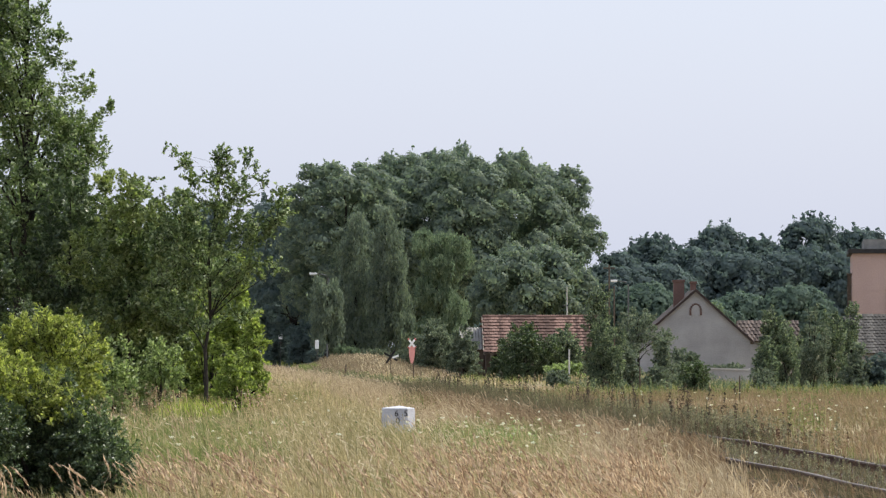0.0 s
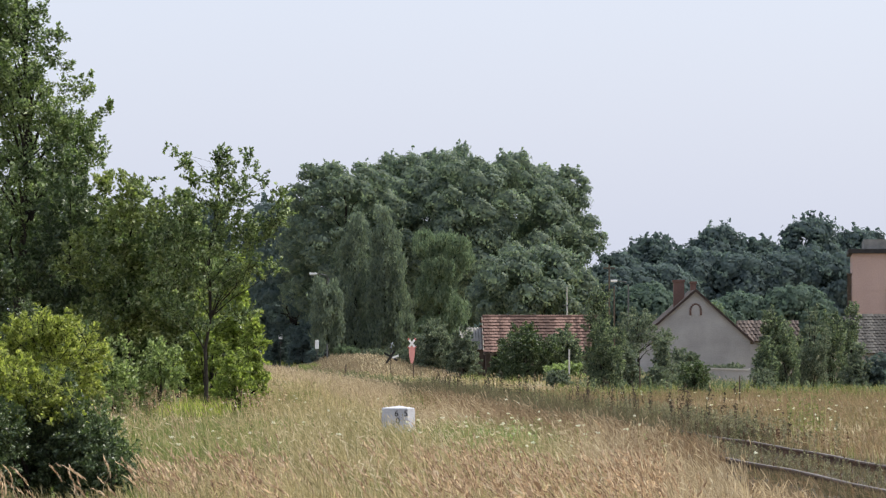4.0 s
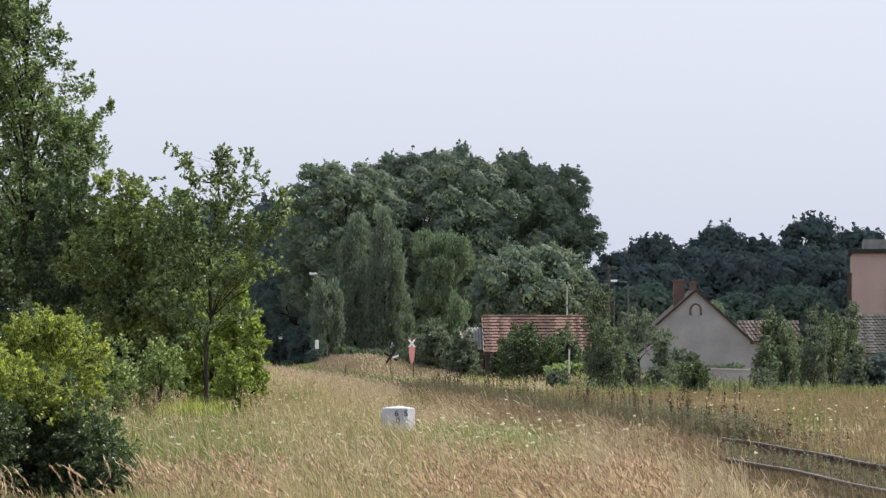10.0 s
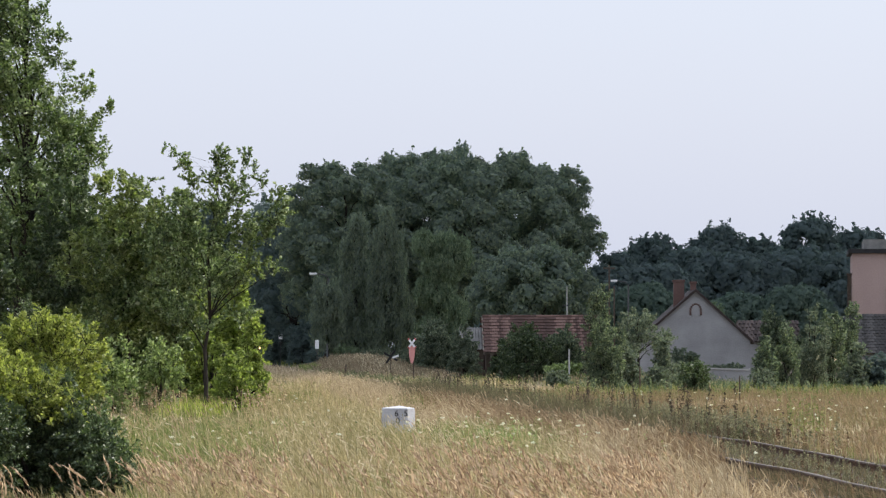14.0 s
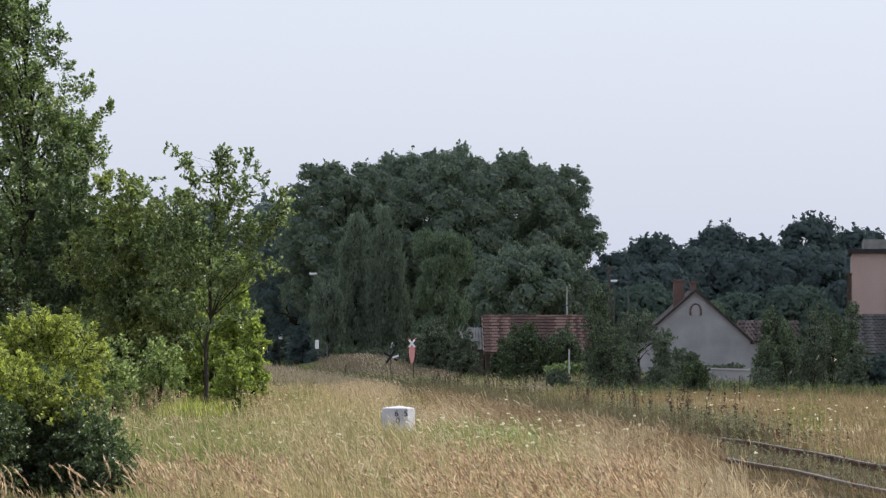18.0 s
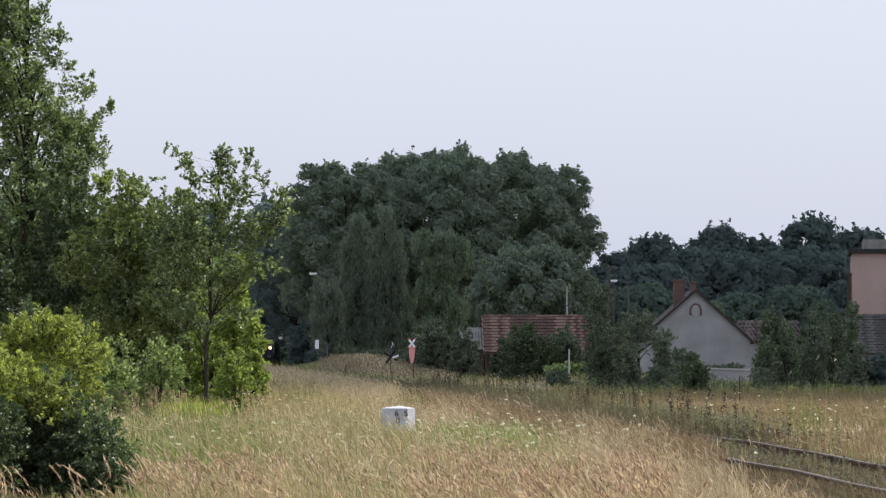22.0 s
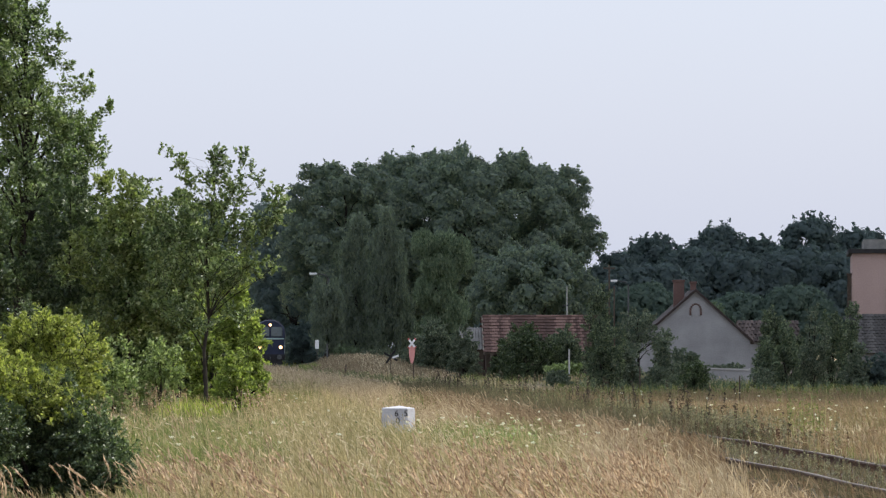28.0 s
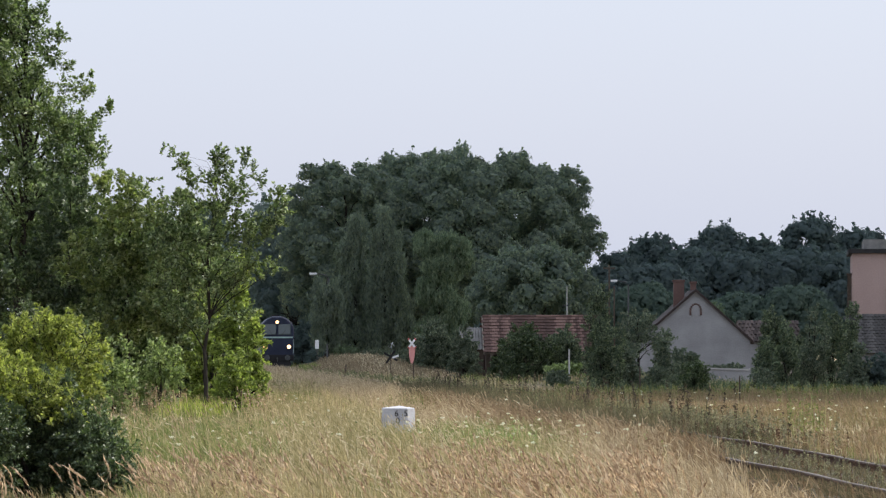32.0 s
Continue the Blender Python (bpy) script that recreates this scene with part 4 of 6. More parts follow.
# ---- buildings ----
def tile_slope(parent, name, x0, x1, eave, ridge, courses, width, material, lift_by=.10, rib=.014):
    """A tiled roof slope: overlapping courses of single tiles. eave and ridge are (y, z)."""
    r = random.Random(name + str(x0))
    (ye, ze), (yr, zr) = eave, ridge
    up = Vector((0, yr - ye, zr - ze))
    L = up.length
    up.normalize()
    nor = Vector((1, 0, 0)).cross(up)
    n = int((x1 - x0) / width)
    for c in range(courses):
        verts, faces = [], []
        for k in range(n):
            a = x0 + (x1 - x0) * (k + .5 * (c % 2) - .25) / n
            b = a + (x1 - x0) / n - 0.005
            lift = r.uniform(0, .03)
            lo = Vector((0, ye, ze)) + up * (L * c / courses - .04) + nor * (lift_by + lift)
            hi = Vector((0, ye, ze)) + up * (L * (c + 1) / courses) + nor * (.015 + lift)
            mid = (a + b) / 2
            i = len(verts)
            for p in (lo, hi):
                for x, q in ((a, 0), (mid, rib), (b, 0)):
                    verts.append(p + nor * q + Vector((x, 0, 0)))
            for x in (a, b):
                verts.append(lo - nor * .03 + Vector((x, 0, 0)))
            faces += [(i, i + 1, i + 4, i + 3), (i + 1, i + 2, i + 5, i + 4), (i + 6, i + 7, i + 2, i + 1), (i + 6, i + 1, i, i)]
        me = bpy.data.meshes.new(name)
        me.from_pydata([tuple(v) for v in verts], [], [f if len(set(f)) == 4 else f[:3] for f in faces])
        part("tile_course", me, material, parent)


def make_shed():
    ob = thing("tiled_shed", 2.6, 240, 0, 2.0, "old low shed with a weathered red clay tile roof", "shed")
    W, ye, yr, ze, zr = 7.6, -0.25, 2.5, 1.55, 3.82
    bm = bmesh.new()
    box(bm, 1.5, W - .2, 0, .25, -.2, 1.62)
    box(bm, .1, .35, 0, .25, -.2, 1.62)
    part("front_wall", bm, M_OLDWOOD, ob, "dark timber front wall with an open doorway")
    part("back_wall", boxed(.1, W - .2, 5.0, 5.25, -.2, 1.6), M_OLDWOOD, ob)
    for x in (.1, W - .45):
        bm = prism(bmesh.new(), [(.25, -.2), (5.0, -.2), (5.0, 1.55), (2.6, 3.6), (.25, 1.55)], 0, .2)
        g = part("gable_wall", bm, M_BRICK, ob)
        g.matrix_basis = Matrix.Translation((x + .2, 0, 0)) @ pose(0, 0, 0, 0, 0, 90)
    part("door", boxed(.36, .55, -.9, .0, -.1, 1.5), M_OLDWOOD, ob, "dark door standing open")
    bm = prism(bmesh.new(), [(ye, ze - .06), (yr, zr - .06), (5.4, ze - .06), (5.4, ze - .14), (yr, zr - .16), (ye, ze - .14)], 0, W)
    rf = part("roof", bm, M_OLDWOOD, ob)
    rf.matrix_basis = Matrix.Translation((W, 0, 0)) @ pose(0, 0, 0, 0, 0, 90)
    tile_slope(ob, "slope", 0, W, (ye, ze), (yr, zr), 12, .24, M_TILE, .075, .010)
    tile_slope(ob, "back_slope", 0, W, (5.4, ze), (yr + .02, zr), 9, .5, M_TILE)
    bm = bmesh.new()
    for k in range(20):
        a = W * k / 20
        tube(bm, [(a, yr, zr + .04), (a + W / 20 + .03, yr, zr + .05)], [.09, .10], 8)
    part("ridge_tiles", bm, M_TILE, ob)
    part("barge_board", prism(bmesh.new(), [(ye - .05, ze - .12), (ye - .05, ze + .04), (yr, zr + .06), (yr, zr - .1)], 0, .04), M_PALEWOOD, ob, "pale board along the roof edge").matrix_basis = Matrix.Translation((.0, 0, 0)) @ pose(0, 0, 0, 0, 0, 90)
    low = thing("lean_to", 1.1, 241, 0, 2.0, "small lean-to with pale corrugated sheet roof", "shed")
    verts, faces = [], []
    n = 34
    for j, (y, z) in enumerate(((-.1, 1.75), (1.9, 3.15))):
        for k in range(n):
            verts.append((1.55 * k / (n - 1), y, z + .03 * math.sin(k * 1.57)))
    for k in range(n - 1):
        faces.append((k, k + 1, n + k + 1, n + k))
    me = bpy.data.meshes.new("sheet_roof")
    me.from_pydata(verts, [], faces)
    rf = part("sheet_roof", me, M_SHEET, low)
    sol = rf.modifiers.new("thick", "SOLIDIFY")
    sol.thickness = .02
    part("wall", boxed(.05, 1.5, .05, 1.8, -.2, 1.72), M_OLDWOOD, low)


def make_house():
    ob = thing("cottage", 18.02, 270, 0, 0, "small cottage with grey rendered gable and dark tiled roof", "house")
    L, R, ze, za, D = -4.0, 3.9, 2.4, 5.93, 8.5
    arch = [(-.3, 4.15)] + [(-.3 * math.cos(a), 4.55 + .38 * math.sin(a)) for a in np.linspace(0, math.pi, 9)] + [(.3, 4.15)]
    bm = bmesh.new()
    prism(bm, [(L, -.2), (R, -.2), (R, ze), (0, za), (L, ze)], 0, .3)
    part("gable_wall", bm, M_PLASTER, ob, "stained grey render")
    part("rear_gable", prism(bmesh.new(), [(L, -.2), (R, -.2), (R, ze), (0, za), (L, ze)], D - .3, D), M_PLASTER, ob)
    part("side_wall", boxed(L, L + .3, .3, D - .3, -.2, ze), M_PLASTER, ob)
    part("side_wall", boxed(R - .3, R, .3, D - .3, -.2, ze), M_PLASTER, ob)
    w = part("attic_window", prism(bmesh.new(), arch, -.035, -.004), M_PLASTER, ob, "blind arched attic window, rendered like the wall")
    bm = bmesh.new()
    for k in range(-4, 12):
        if k < 0 or k > 7:
            x = -.37 if k < 0 else .37
            z = 4.2 + .09 * ((-k - 1) if k < 0 else (k - 8))
            box(bm, x - .07, x + .07, -.06, -.003, z, z + .08)
        else:
            a = math.pi * (k + .5) / 8
            c = Vector((-.37 * math.cos(a), 0, 4.56 + .43 * math.sin(a)))
            box(bm, c.x - .07, c.x + .07, -.06, -.003, c.z - .06, c.z + .06)
    part("brick_arch", bm, M_BRICK, w, "dark brick surround")
    for side, xe in ((-1, L - .35), (1, R + .25)):
        z_e = za + .12 - (za - ze) * abs(xe) / abs(L if side < 0 else R)
        o = [(0, za + .12), (xe, z_e), (xe, z_e - .16), (0, za - .04)]
        rf = part("roof_slope", prism(bmesh.new(), o, -.18, D + .2), M_TILEB, ob, "dark brown tiled slope")
        part("verge_board", prism(bmesh.new(), [(0, za + .16), (xe, z_e + .04), (xe, z_e - .15), (0, za - .06)], -.24, -.185), M_VERGE, rf, "dark red verge board")
    for x, y, z0, z1, w2 in ((-1.02, 3.0, 4.2, 6.78, .38), (.25, 6.5, 5.0, 6.72, .2)):
        ch = part("chimney", boxed(x - w2, x + w2, y - .35, y + .35, z0, z1 - .18), M_BRICK, ob, "red brick chimney")
        part("chimney_cap", boxed(x - w2 - .06, x + w2 + .06, y - .41, y + .41, z1 - .18, z1, bevel=.02), M_BRICK, ch)
    an = thing("annex", 22.1, 283, 0, 0, "low outbuilding with brown tiled roof beside the cottage", "outbuilding")
    part("wall", boxed(.1, 4.4, .3, 4.0, -.2, 2.4), M_PLASTER, an)
    part("roof_base", prism(bmesh.new(), [(0, 2.3), (2.2, 3.86), (4.4, 2.3)], 0, 4.6), M_OLDWOOD, an).matrix_basis = Matrix.Translation((4.6, 0, 0)) @ pose(0, 0, 0, 0, 0, 90)
    tile_slope(an, "slope", 0, 4.6, (0, 2.32), (2.2, 3.9), 6, .3, M_TILEB, .06, .07)


def make_right():
    g = thing("tiled_house", 24.95, 232, 0, -2, "low house with weathered grey tiled roof", "house")
    part("wall", boxed(.2, 11.5, .4, 6.0, -.3, 1.7), M_PLASTER, g)
    part("roof_base", prism(bmesh.new(), [(0, 1.45), (3.1, 3.86), (6.2, 1.45)], 0, 12), M_OLDWOOD, g).matrix_basis = Matrix.Translation((12, 0, 0)) @ pose(0, 0, 0, 0, 0, 90)
    tile_slope(g, "slope", -.1, 12.1, (-.1, 1.5), (3.1, 3.92), 14, .24, M_TILEG, .05, .02)
    b = thing("apartment_block", 35.7, 330, 0, -5.3, "pink rendered flat-roofed block seen by its blank end wall", "building")
    part("wall", boxed(0, 14, 0, 12, -.3, 10.15), M_PINKWALL, b, "plain pink rendered wall")
    part("cornice", boxed(-.35, 14.3, -.35, 12.3, 10.15, 10.55, bevel=.03), M_BLACK, b, "dark flat eaves")
    part("attic", boxed(1.0, 13, .8, 11, 10.55, 11.4), M_SHEET, b, "grey parapet storey")
    part("downpipe", tube(bmesh.new(), [(3.05, -.09, 4.0), (3.05, -.09, 7.1)], [.07, .07], 8), M_OLDWOOD, b)
    part("seam", boxed(0.004, 14, -.03, -.003, 6.9, 6.98), M_PINKWALL, b)
    bm = bmesh.new()
    box(bm, -.42, -.05, 1.5, 2.1, 4.5, 8.3)
    box(bm, -.47, -.004, 1.45, 2.15, 8.3, 8.45)
    part("flue", bm, M_OLDWOOD, b, "dark flue beside the wall")
    w = thing("garden_wall", 13.0, 190, 0, 0, "old rendered garden wall with pale coping", "wall")
    part("wall", prism(bmesh.new(), [(0, -.1), (3.0, -.1), (3.0, .85), (2.3, .66), (1.2, .70), (0, .74)], 0, .25), M_PLASTER, w)
    part("coping", prism(bmesh.new(), [(-.05, .742), (1.2, .702), (2.3, .662), (3.05, .86), (3.05, .93), (2.3, .74), (1.2, .78), (-.05, .82)], -.05, .3), M_CONCRETE, w, "pale coping")
    f = thing("board_fence", 16.0, 186, 0, 0, "weathered grey board fence behind the bushes", "fence")
    for k in range(22):
        part("board", boxed(k * .2, k * .2 + .17, 0, .03, -.05, 1.15 + .05 * math.sin(k * 2.3)), M_PALEWOOD, f)
    part("rail", boxed(0, 4.4, .035, .08, .75, .84), M_PALEWOOD, f)


make_shed()
make_house()
make_right()


# ---- lamps, posts and signs ----
def street_lamp(x, y, h, side, label):
    ob = thing("street_lamp", x, y, 0, 0, label, "street lamp", "street lamps")
    part("pole", tube(bmesh.new(), [(0, 0, -.2), (0, 0, h - .3), (side * .2, 0, h), (side * 1.0, 0, h + .12)], [.09, .06, .05, .035], 8), M_METAL, ob)
    bm = boxed(min(side * .95, side * 1.55), max(side * .95, side * 1.55), -.12, .12, h + .05, h + .2, bevel=.05)
    hd = part("lamp_head", bm, M_WHITE, ob, "pale flat lamp head")
    part("lens", boxed(min(side * 1.05, side * 1.5), max(side * 1.05, side * 1.5), -.08, .08, h + .01, h + .047, bevel=.015), M_LAMPGLASS, hd)


street_lamp(-9.3, 307, 7.8, -1, "street lamp with pale head among the trees")
street_lamp(16.15, 330, 7.65, -1, "street lamp with pale head before the wood")


def post(name, x, y, h, r, material, label, lean=(0, 0)):
    z = float(ground_z(x, y))
    ob = thing(name, x, y, z, 0, label, "post")
    part("shaft", tube(bmesh.new(), [(0, 0, -.1), (lean[0] * .5, lean[1] * .5, h * .5), (lean[0], lean[1], h)], [r, r * .95, r * .8], 8), material, ob)
    return ob


p = post("utility_pole", 14.4, 328, 9.1, .08, M_OLDWOOD, "bare wooden utility pole before the wood")
part("crossarm", boxed(-.5, .5, -.05, .05, 8.75, 8.87), M_OLDWOOD, p)
post("utility_pole", 15.6, 345, 7.6, .08, M_OLDWOOD, "bare wooden utility pole before the wood")
p = post("utility_pole", 8.58, 262, 6.1, .045, M_CONCRETE, "pale pole rising behind the tiled shed")
part("bracket", boxed(-.25, .12, -.04, .04, 4.75, 4.83), M_METAL, p)
for x, y, h, r, mat in ((-12.0, 250, 1.35, .09, M_OLDWOOD), (-5.9, 230, .75, .05, M_OLDWOOD), (9.4, 120, .85, .025, M_OLDWOOD), (7.8, 150, 1.0, .03, M_OLDWOOD), (6.33, 190, 1.75, .045, M_CONCRETE), (-9.05, 296, 1.45, .07, M_METAL)):
    post("fence_post", x, y, h, r, mat, "weathered wooden post in the grass")


def signs():
    z = float(ground_z(-9.95, 299))
    s = thing("line_sign", -9.95, 299, z, 0, "small white rectangular board on a post", "sign")
    part("post", tube(bmesh.new(), [(0, 0, -.2), (0, 0, 2.4 - z)], [.035, .035], 7), M_METAL, s)
    part("board", boxed(-.15, .15, -.06, -.04, 1.82 - z, 2.52 - z, bevel=.008), M_WHITE, s)
    s = thing("line_sign", -17.25, 402, 0, 0, "small white sign beside the distant track", "sign")
    part("post", tube(bmesh.new(), [(0, 0, -.2), (0, 0, 3.3)], [.025, .025], 7), M_METAL, s)
    part("board", boxed(-.2, .2, -.06, -.04, 2.9, 3.5, bevel=.008), M_WHITE, s)
    part("lower_board", boxed(-.2, .2, -.06, -.04, 2.45, 2.6, bevel=.008), M_METAL, s)
    s = thing("crossing_sign", -1.93, 235, 0, 0, "red and white railway crossing cross above a faded red panel", "sign")
    part("post", tube(bmesh.new(), [(.1, .02, -.2), (.1, .02, 2.2)], [.04, .04], 8), M_OLDWOOD, s)
    part("panel", prism(bmesh.new(), [(-.17, 1.95), (.17, 1.95), (.2, 1.5), (.12, 1.05), (.05, .88), (-.05, .88), (-.13, 1.1), (-.19, 1.55)], -.05, -.02), M_SALMON, s, "faded red panel narrowing to its foot")
    for sx in (-1, 1):
        b = part("cross_arm", boxed(-.38, .38, -.02, 0, -.065, .065, bevel=.006), M_WHITE, s, "white arm with red tips")
        b.matrix_basis = Matrix.Translation((0, -.06 - .022 * sx, 2.12)) @ pose(0, 0, 0, 0, 52 * sx, 0)
        for e in (-1, 1):
            part("red_tip", boxed(e * .335 - .04, e * .335 + .04, -.026, -.021, -.062, .062), M_RED, b)
    z = float(ground_z(-3.35, 243))
    s = thing("crossing_sign", -3.35, 243, z, 0, "weathered back of a tilted crossing cross on a post", "sign")
    part("post", tube(bmesh.new(), [(0, 0, -.2), (0, 0, 1.55 - z)], [.035, .035], 7), M_OLDWOOD, s)
    for a, m in ((30, M_BLACK), (-55, M_BLACK), (-20, M_WHITE)):
        q = .22 if m is M_WHITE else .5
        b = part("cross_arm", boxed(-q, q, -.02, .0, -.065, .065, bevel=.006), m, s)
        b.matrix_basis = Matrix.Translation(((.3 if m is M_WHITE else 0), -.05 - (.022 if a > 0 else .05 if m is M_WHITE else 0), 1.28 - z)) @ pose(0, 0, 0, 0, a, 0)


signs()



# ---- the locomotive ----
def make_loco():
    ob = thing("diesel_locomotive", -14, 324, .252, 3.55, "dark blue diesel locomotive with three lit headlamps on the track", "locomotive")
    half = 1.46
    side = [(-half, 1.05), (-half, 3.0), (-half + .04, 3.4), (-half + .22, 3.82), (-half + .6, 4.17), (-.4, 4.36), (.4, 4.36), (half - .6, 4.17), (half - .22, 3.82), (half - .04, 3.4), (half, 3.0), (half, 1.05)]
    bm = prism(bmesh.new(), side, .32, 16.6)
    body = part("body", bm, M_BLUE, ob, "dark blue rounded body")
    # slightly domed front with windscreens
    bm = bmesh.new()
    rings = []
    for y, k in ((.32, 1.0), (.1, .975), (.0, .93)):
        rings.append([bm.verts.new((x * k, y, 1.05 + (z - 1.05) * (1 - (1 - k) * .5))) for x, z in side])
    for a, b in zip(rings, rings[1:]):
        for i in range(len(side)):
            bm.faces.new((a[i], b[i], b[(i + 1) % len(side)], a[(i + 1) % len(side)]))
    bm.faces.new(rings[-1])
    bmesh.ops.recalc_face_normals(bm, faces=bm.faces)
    part("front", bm, M_BLUE, ob, "domed dark blue cab front")
    for sx in (-1, 1):
        w = part("windscreen", boxed(*sorted((sx * .08, sx * 1.16)), -.05, -.01, 2.78, 3.70, bevel=.05), M_GLASS, ob, "tall cab window with a grey-green reflection painted in")
        part("wiper", tube(bmesh.new(), [(sx * .35, -.06, 2.74), (sx * .75, -.06, 3.25)], [.012, .008], 5), M_BLACK, w)
        lamp = part("headlamp", tube(bmesh.new(), [(sx * 1.0, .0, 1.76), (sx * 1.0, -.12, 1.76)], [.24, .22], 16), M_BLACK, ob)
        part("lens", tube(bmesh.new(), [(sx * 1.0, -.115, 1.76), (sx * 1.0, -.15, 1.76)], [.17, .15], 16), M_BEAM, lamp, "glowing warm headlamp")
        b = part("buffer", tube(bmesh.new(), [(sx * .875, .3, .82), (sx * .875, -.3, .82)], [.11, .09], 12), M_BLACK, ob)
        part("buffer_plate", tube(bmesh.new(), [(sx * .875, -.3, .82), (sx * .875, -.36, .82)], [.23, .22], 16), M_METAL, b)
        part("handrail", tube(bmesh.new(), [(sx * 1.38, -.06, 1.2), (sx * 1.38, -.08, 2.4)], [.02, .02], 6), M_CREAM, ob)
        part("side_band", boxed(*sorted((sx * (half + .003), sx * (half + .012))), .3, 16.5, 2.5, 2.63), M_CREAM, ob)
        for k in range(5):
            part("side_window", boxed(*sorted((sx * (half + .002), sx * (half + .02))), 1.0 + k * 3.1, 2.1 + k * 3.1, 2.75, 3.25, bevel=.006), M_GLASS, ob)
    part("band", boxed(-1.32, 1.32, -.06, -.005, 2.5, 2.63, bevel=.01), M_CREAM, ob, "pale band under the windows")
    lamp = part("headlamp", tube(bmesh.new(), [(0, .1, 3.9), (0, -.14, 3.88)], [.22, .2], 16), M_BLACK, ob)
    part("lens", tube(bmesh.new(), [(0, -.13, 3.88), (0, -.16, 3.88)], [.14, .12], 16), M_BEAM, lamp, "glowing warm headlamp")
    part("buffer_beam", boxed(-1.4, 1.4, -.04, .3, .55, 1.08, bevel=.02), M_BLACK, ob)
    part("plough", prism(bmesh.new(), [(-1.25, .12), (1.25, .12), (1.1, .5), (-1.1, .5)], -.1, .15), M_BLACK, ob)
    part("coupling", tube(bmesh.new(), [(0, .0, .8), (0, -.35, .78), (0, -.4, .5)], [.06, .05, .03], 8), M_METAL, ob)
    for y0 in (1.6, 10.8):
        part("bogie_frame", boxed(-1.15, 1.15, y0, y0 + 4.4, .45, .95, bevel=.03), M_BLACK, ob)
    part("fuel_tank", boxed(-1.2, 1.2, 6.6, 10.0, .3, 1.05, bevel=.08), M_BLACK, ob)
    part("exhaust", boxed(-.3, .3, 7.5, 8.3, 4.34, 4.55, bevel=.03), M_BLACK, ob)
    for y0 in (2.1, 3.8, 5.5, 11.3, 13.0, 14.7):
        w = part("wheelset", tube(bmesh.new(), [(-.9, y0, .5), (.9, y0, .5)], [.09, .09], 8), M_METAL, ob)
        for sx in (-1, 1):
            part("wheel", tube(bmesh.new(), [(sx * .70, y0, .5), (sx * .83, y0, .5)], [.5, .5], 20), M_METAL, w)
    return ob


LOCO = make_loco()


# ---- a swallow skimming the grass ----
def make_bird():
    ob = thing("swallow", 300, 52, .5, 0, "small dark swallow with pale rump in low flight", "bird")
    bm = bmesh.new()
    tube(bm, [(-.09, 0, .0), (-.075, 0, .004), (-.04, 0, .005), (0, 0, .002), (.045, 0, 0), (.075, 0, 0)], [.003, .014, .022, .024, .015, .006], 8)
    part("body", bm, M_FEATHER, ob)
    part("rump", tube(bmesh.new(), [(.0, 0, .006), (.03, 0, .006), (.06, 0, .004)], [.02, .021, .009], 8), M_BUFF, ob, "pale rump")
    bm = bmesh.new()
    for s in (-1, 1):
        vs = [bm.verts.new(c) for c in ((.06, 0, .004), (.10, s * .012, .003), (.145, s * .03, .002), (.10, s * .002, 0))]
        bm.faces.new(vs)
    t = part("tail", bm, M_FEATHER, ob, "forked tail")
    t.modifiers.new("thick", "SOLIDIFY").thickness = .003
    wings = []
    for s in (-1, 1):
        bm = bmesh.new()
        pts = [(-.03, .01, 0), (-.045, .05, .004), (-.02, .10, .003), (.05, .165, 0), (.025, .10, 0), (.03, .045, 0), (.025, .01, 0)]
        bm.faces.new([bm.verts.new((x, s * y, z)) for x, y, z in pts])
        w = part("wing", bm, M_FEATHER, ob)
        w.modifiers.new("thick", "SOLIDIFY").thickness = .003
        wings.append(w)
    return ob, wings


BIRD, WINGS = make_bird()



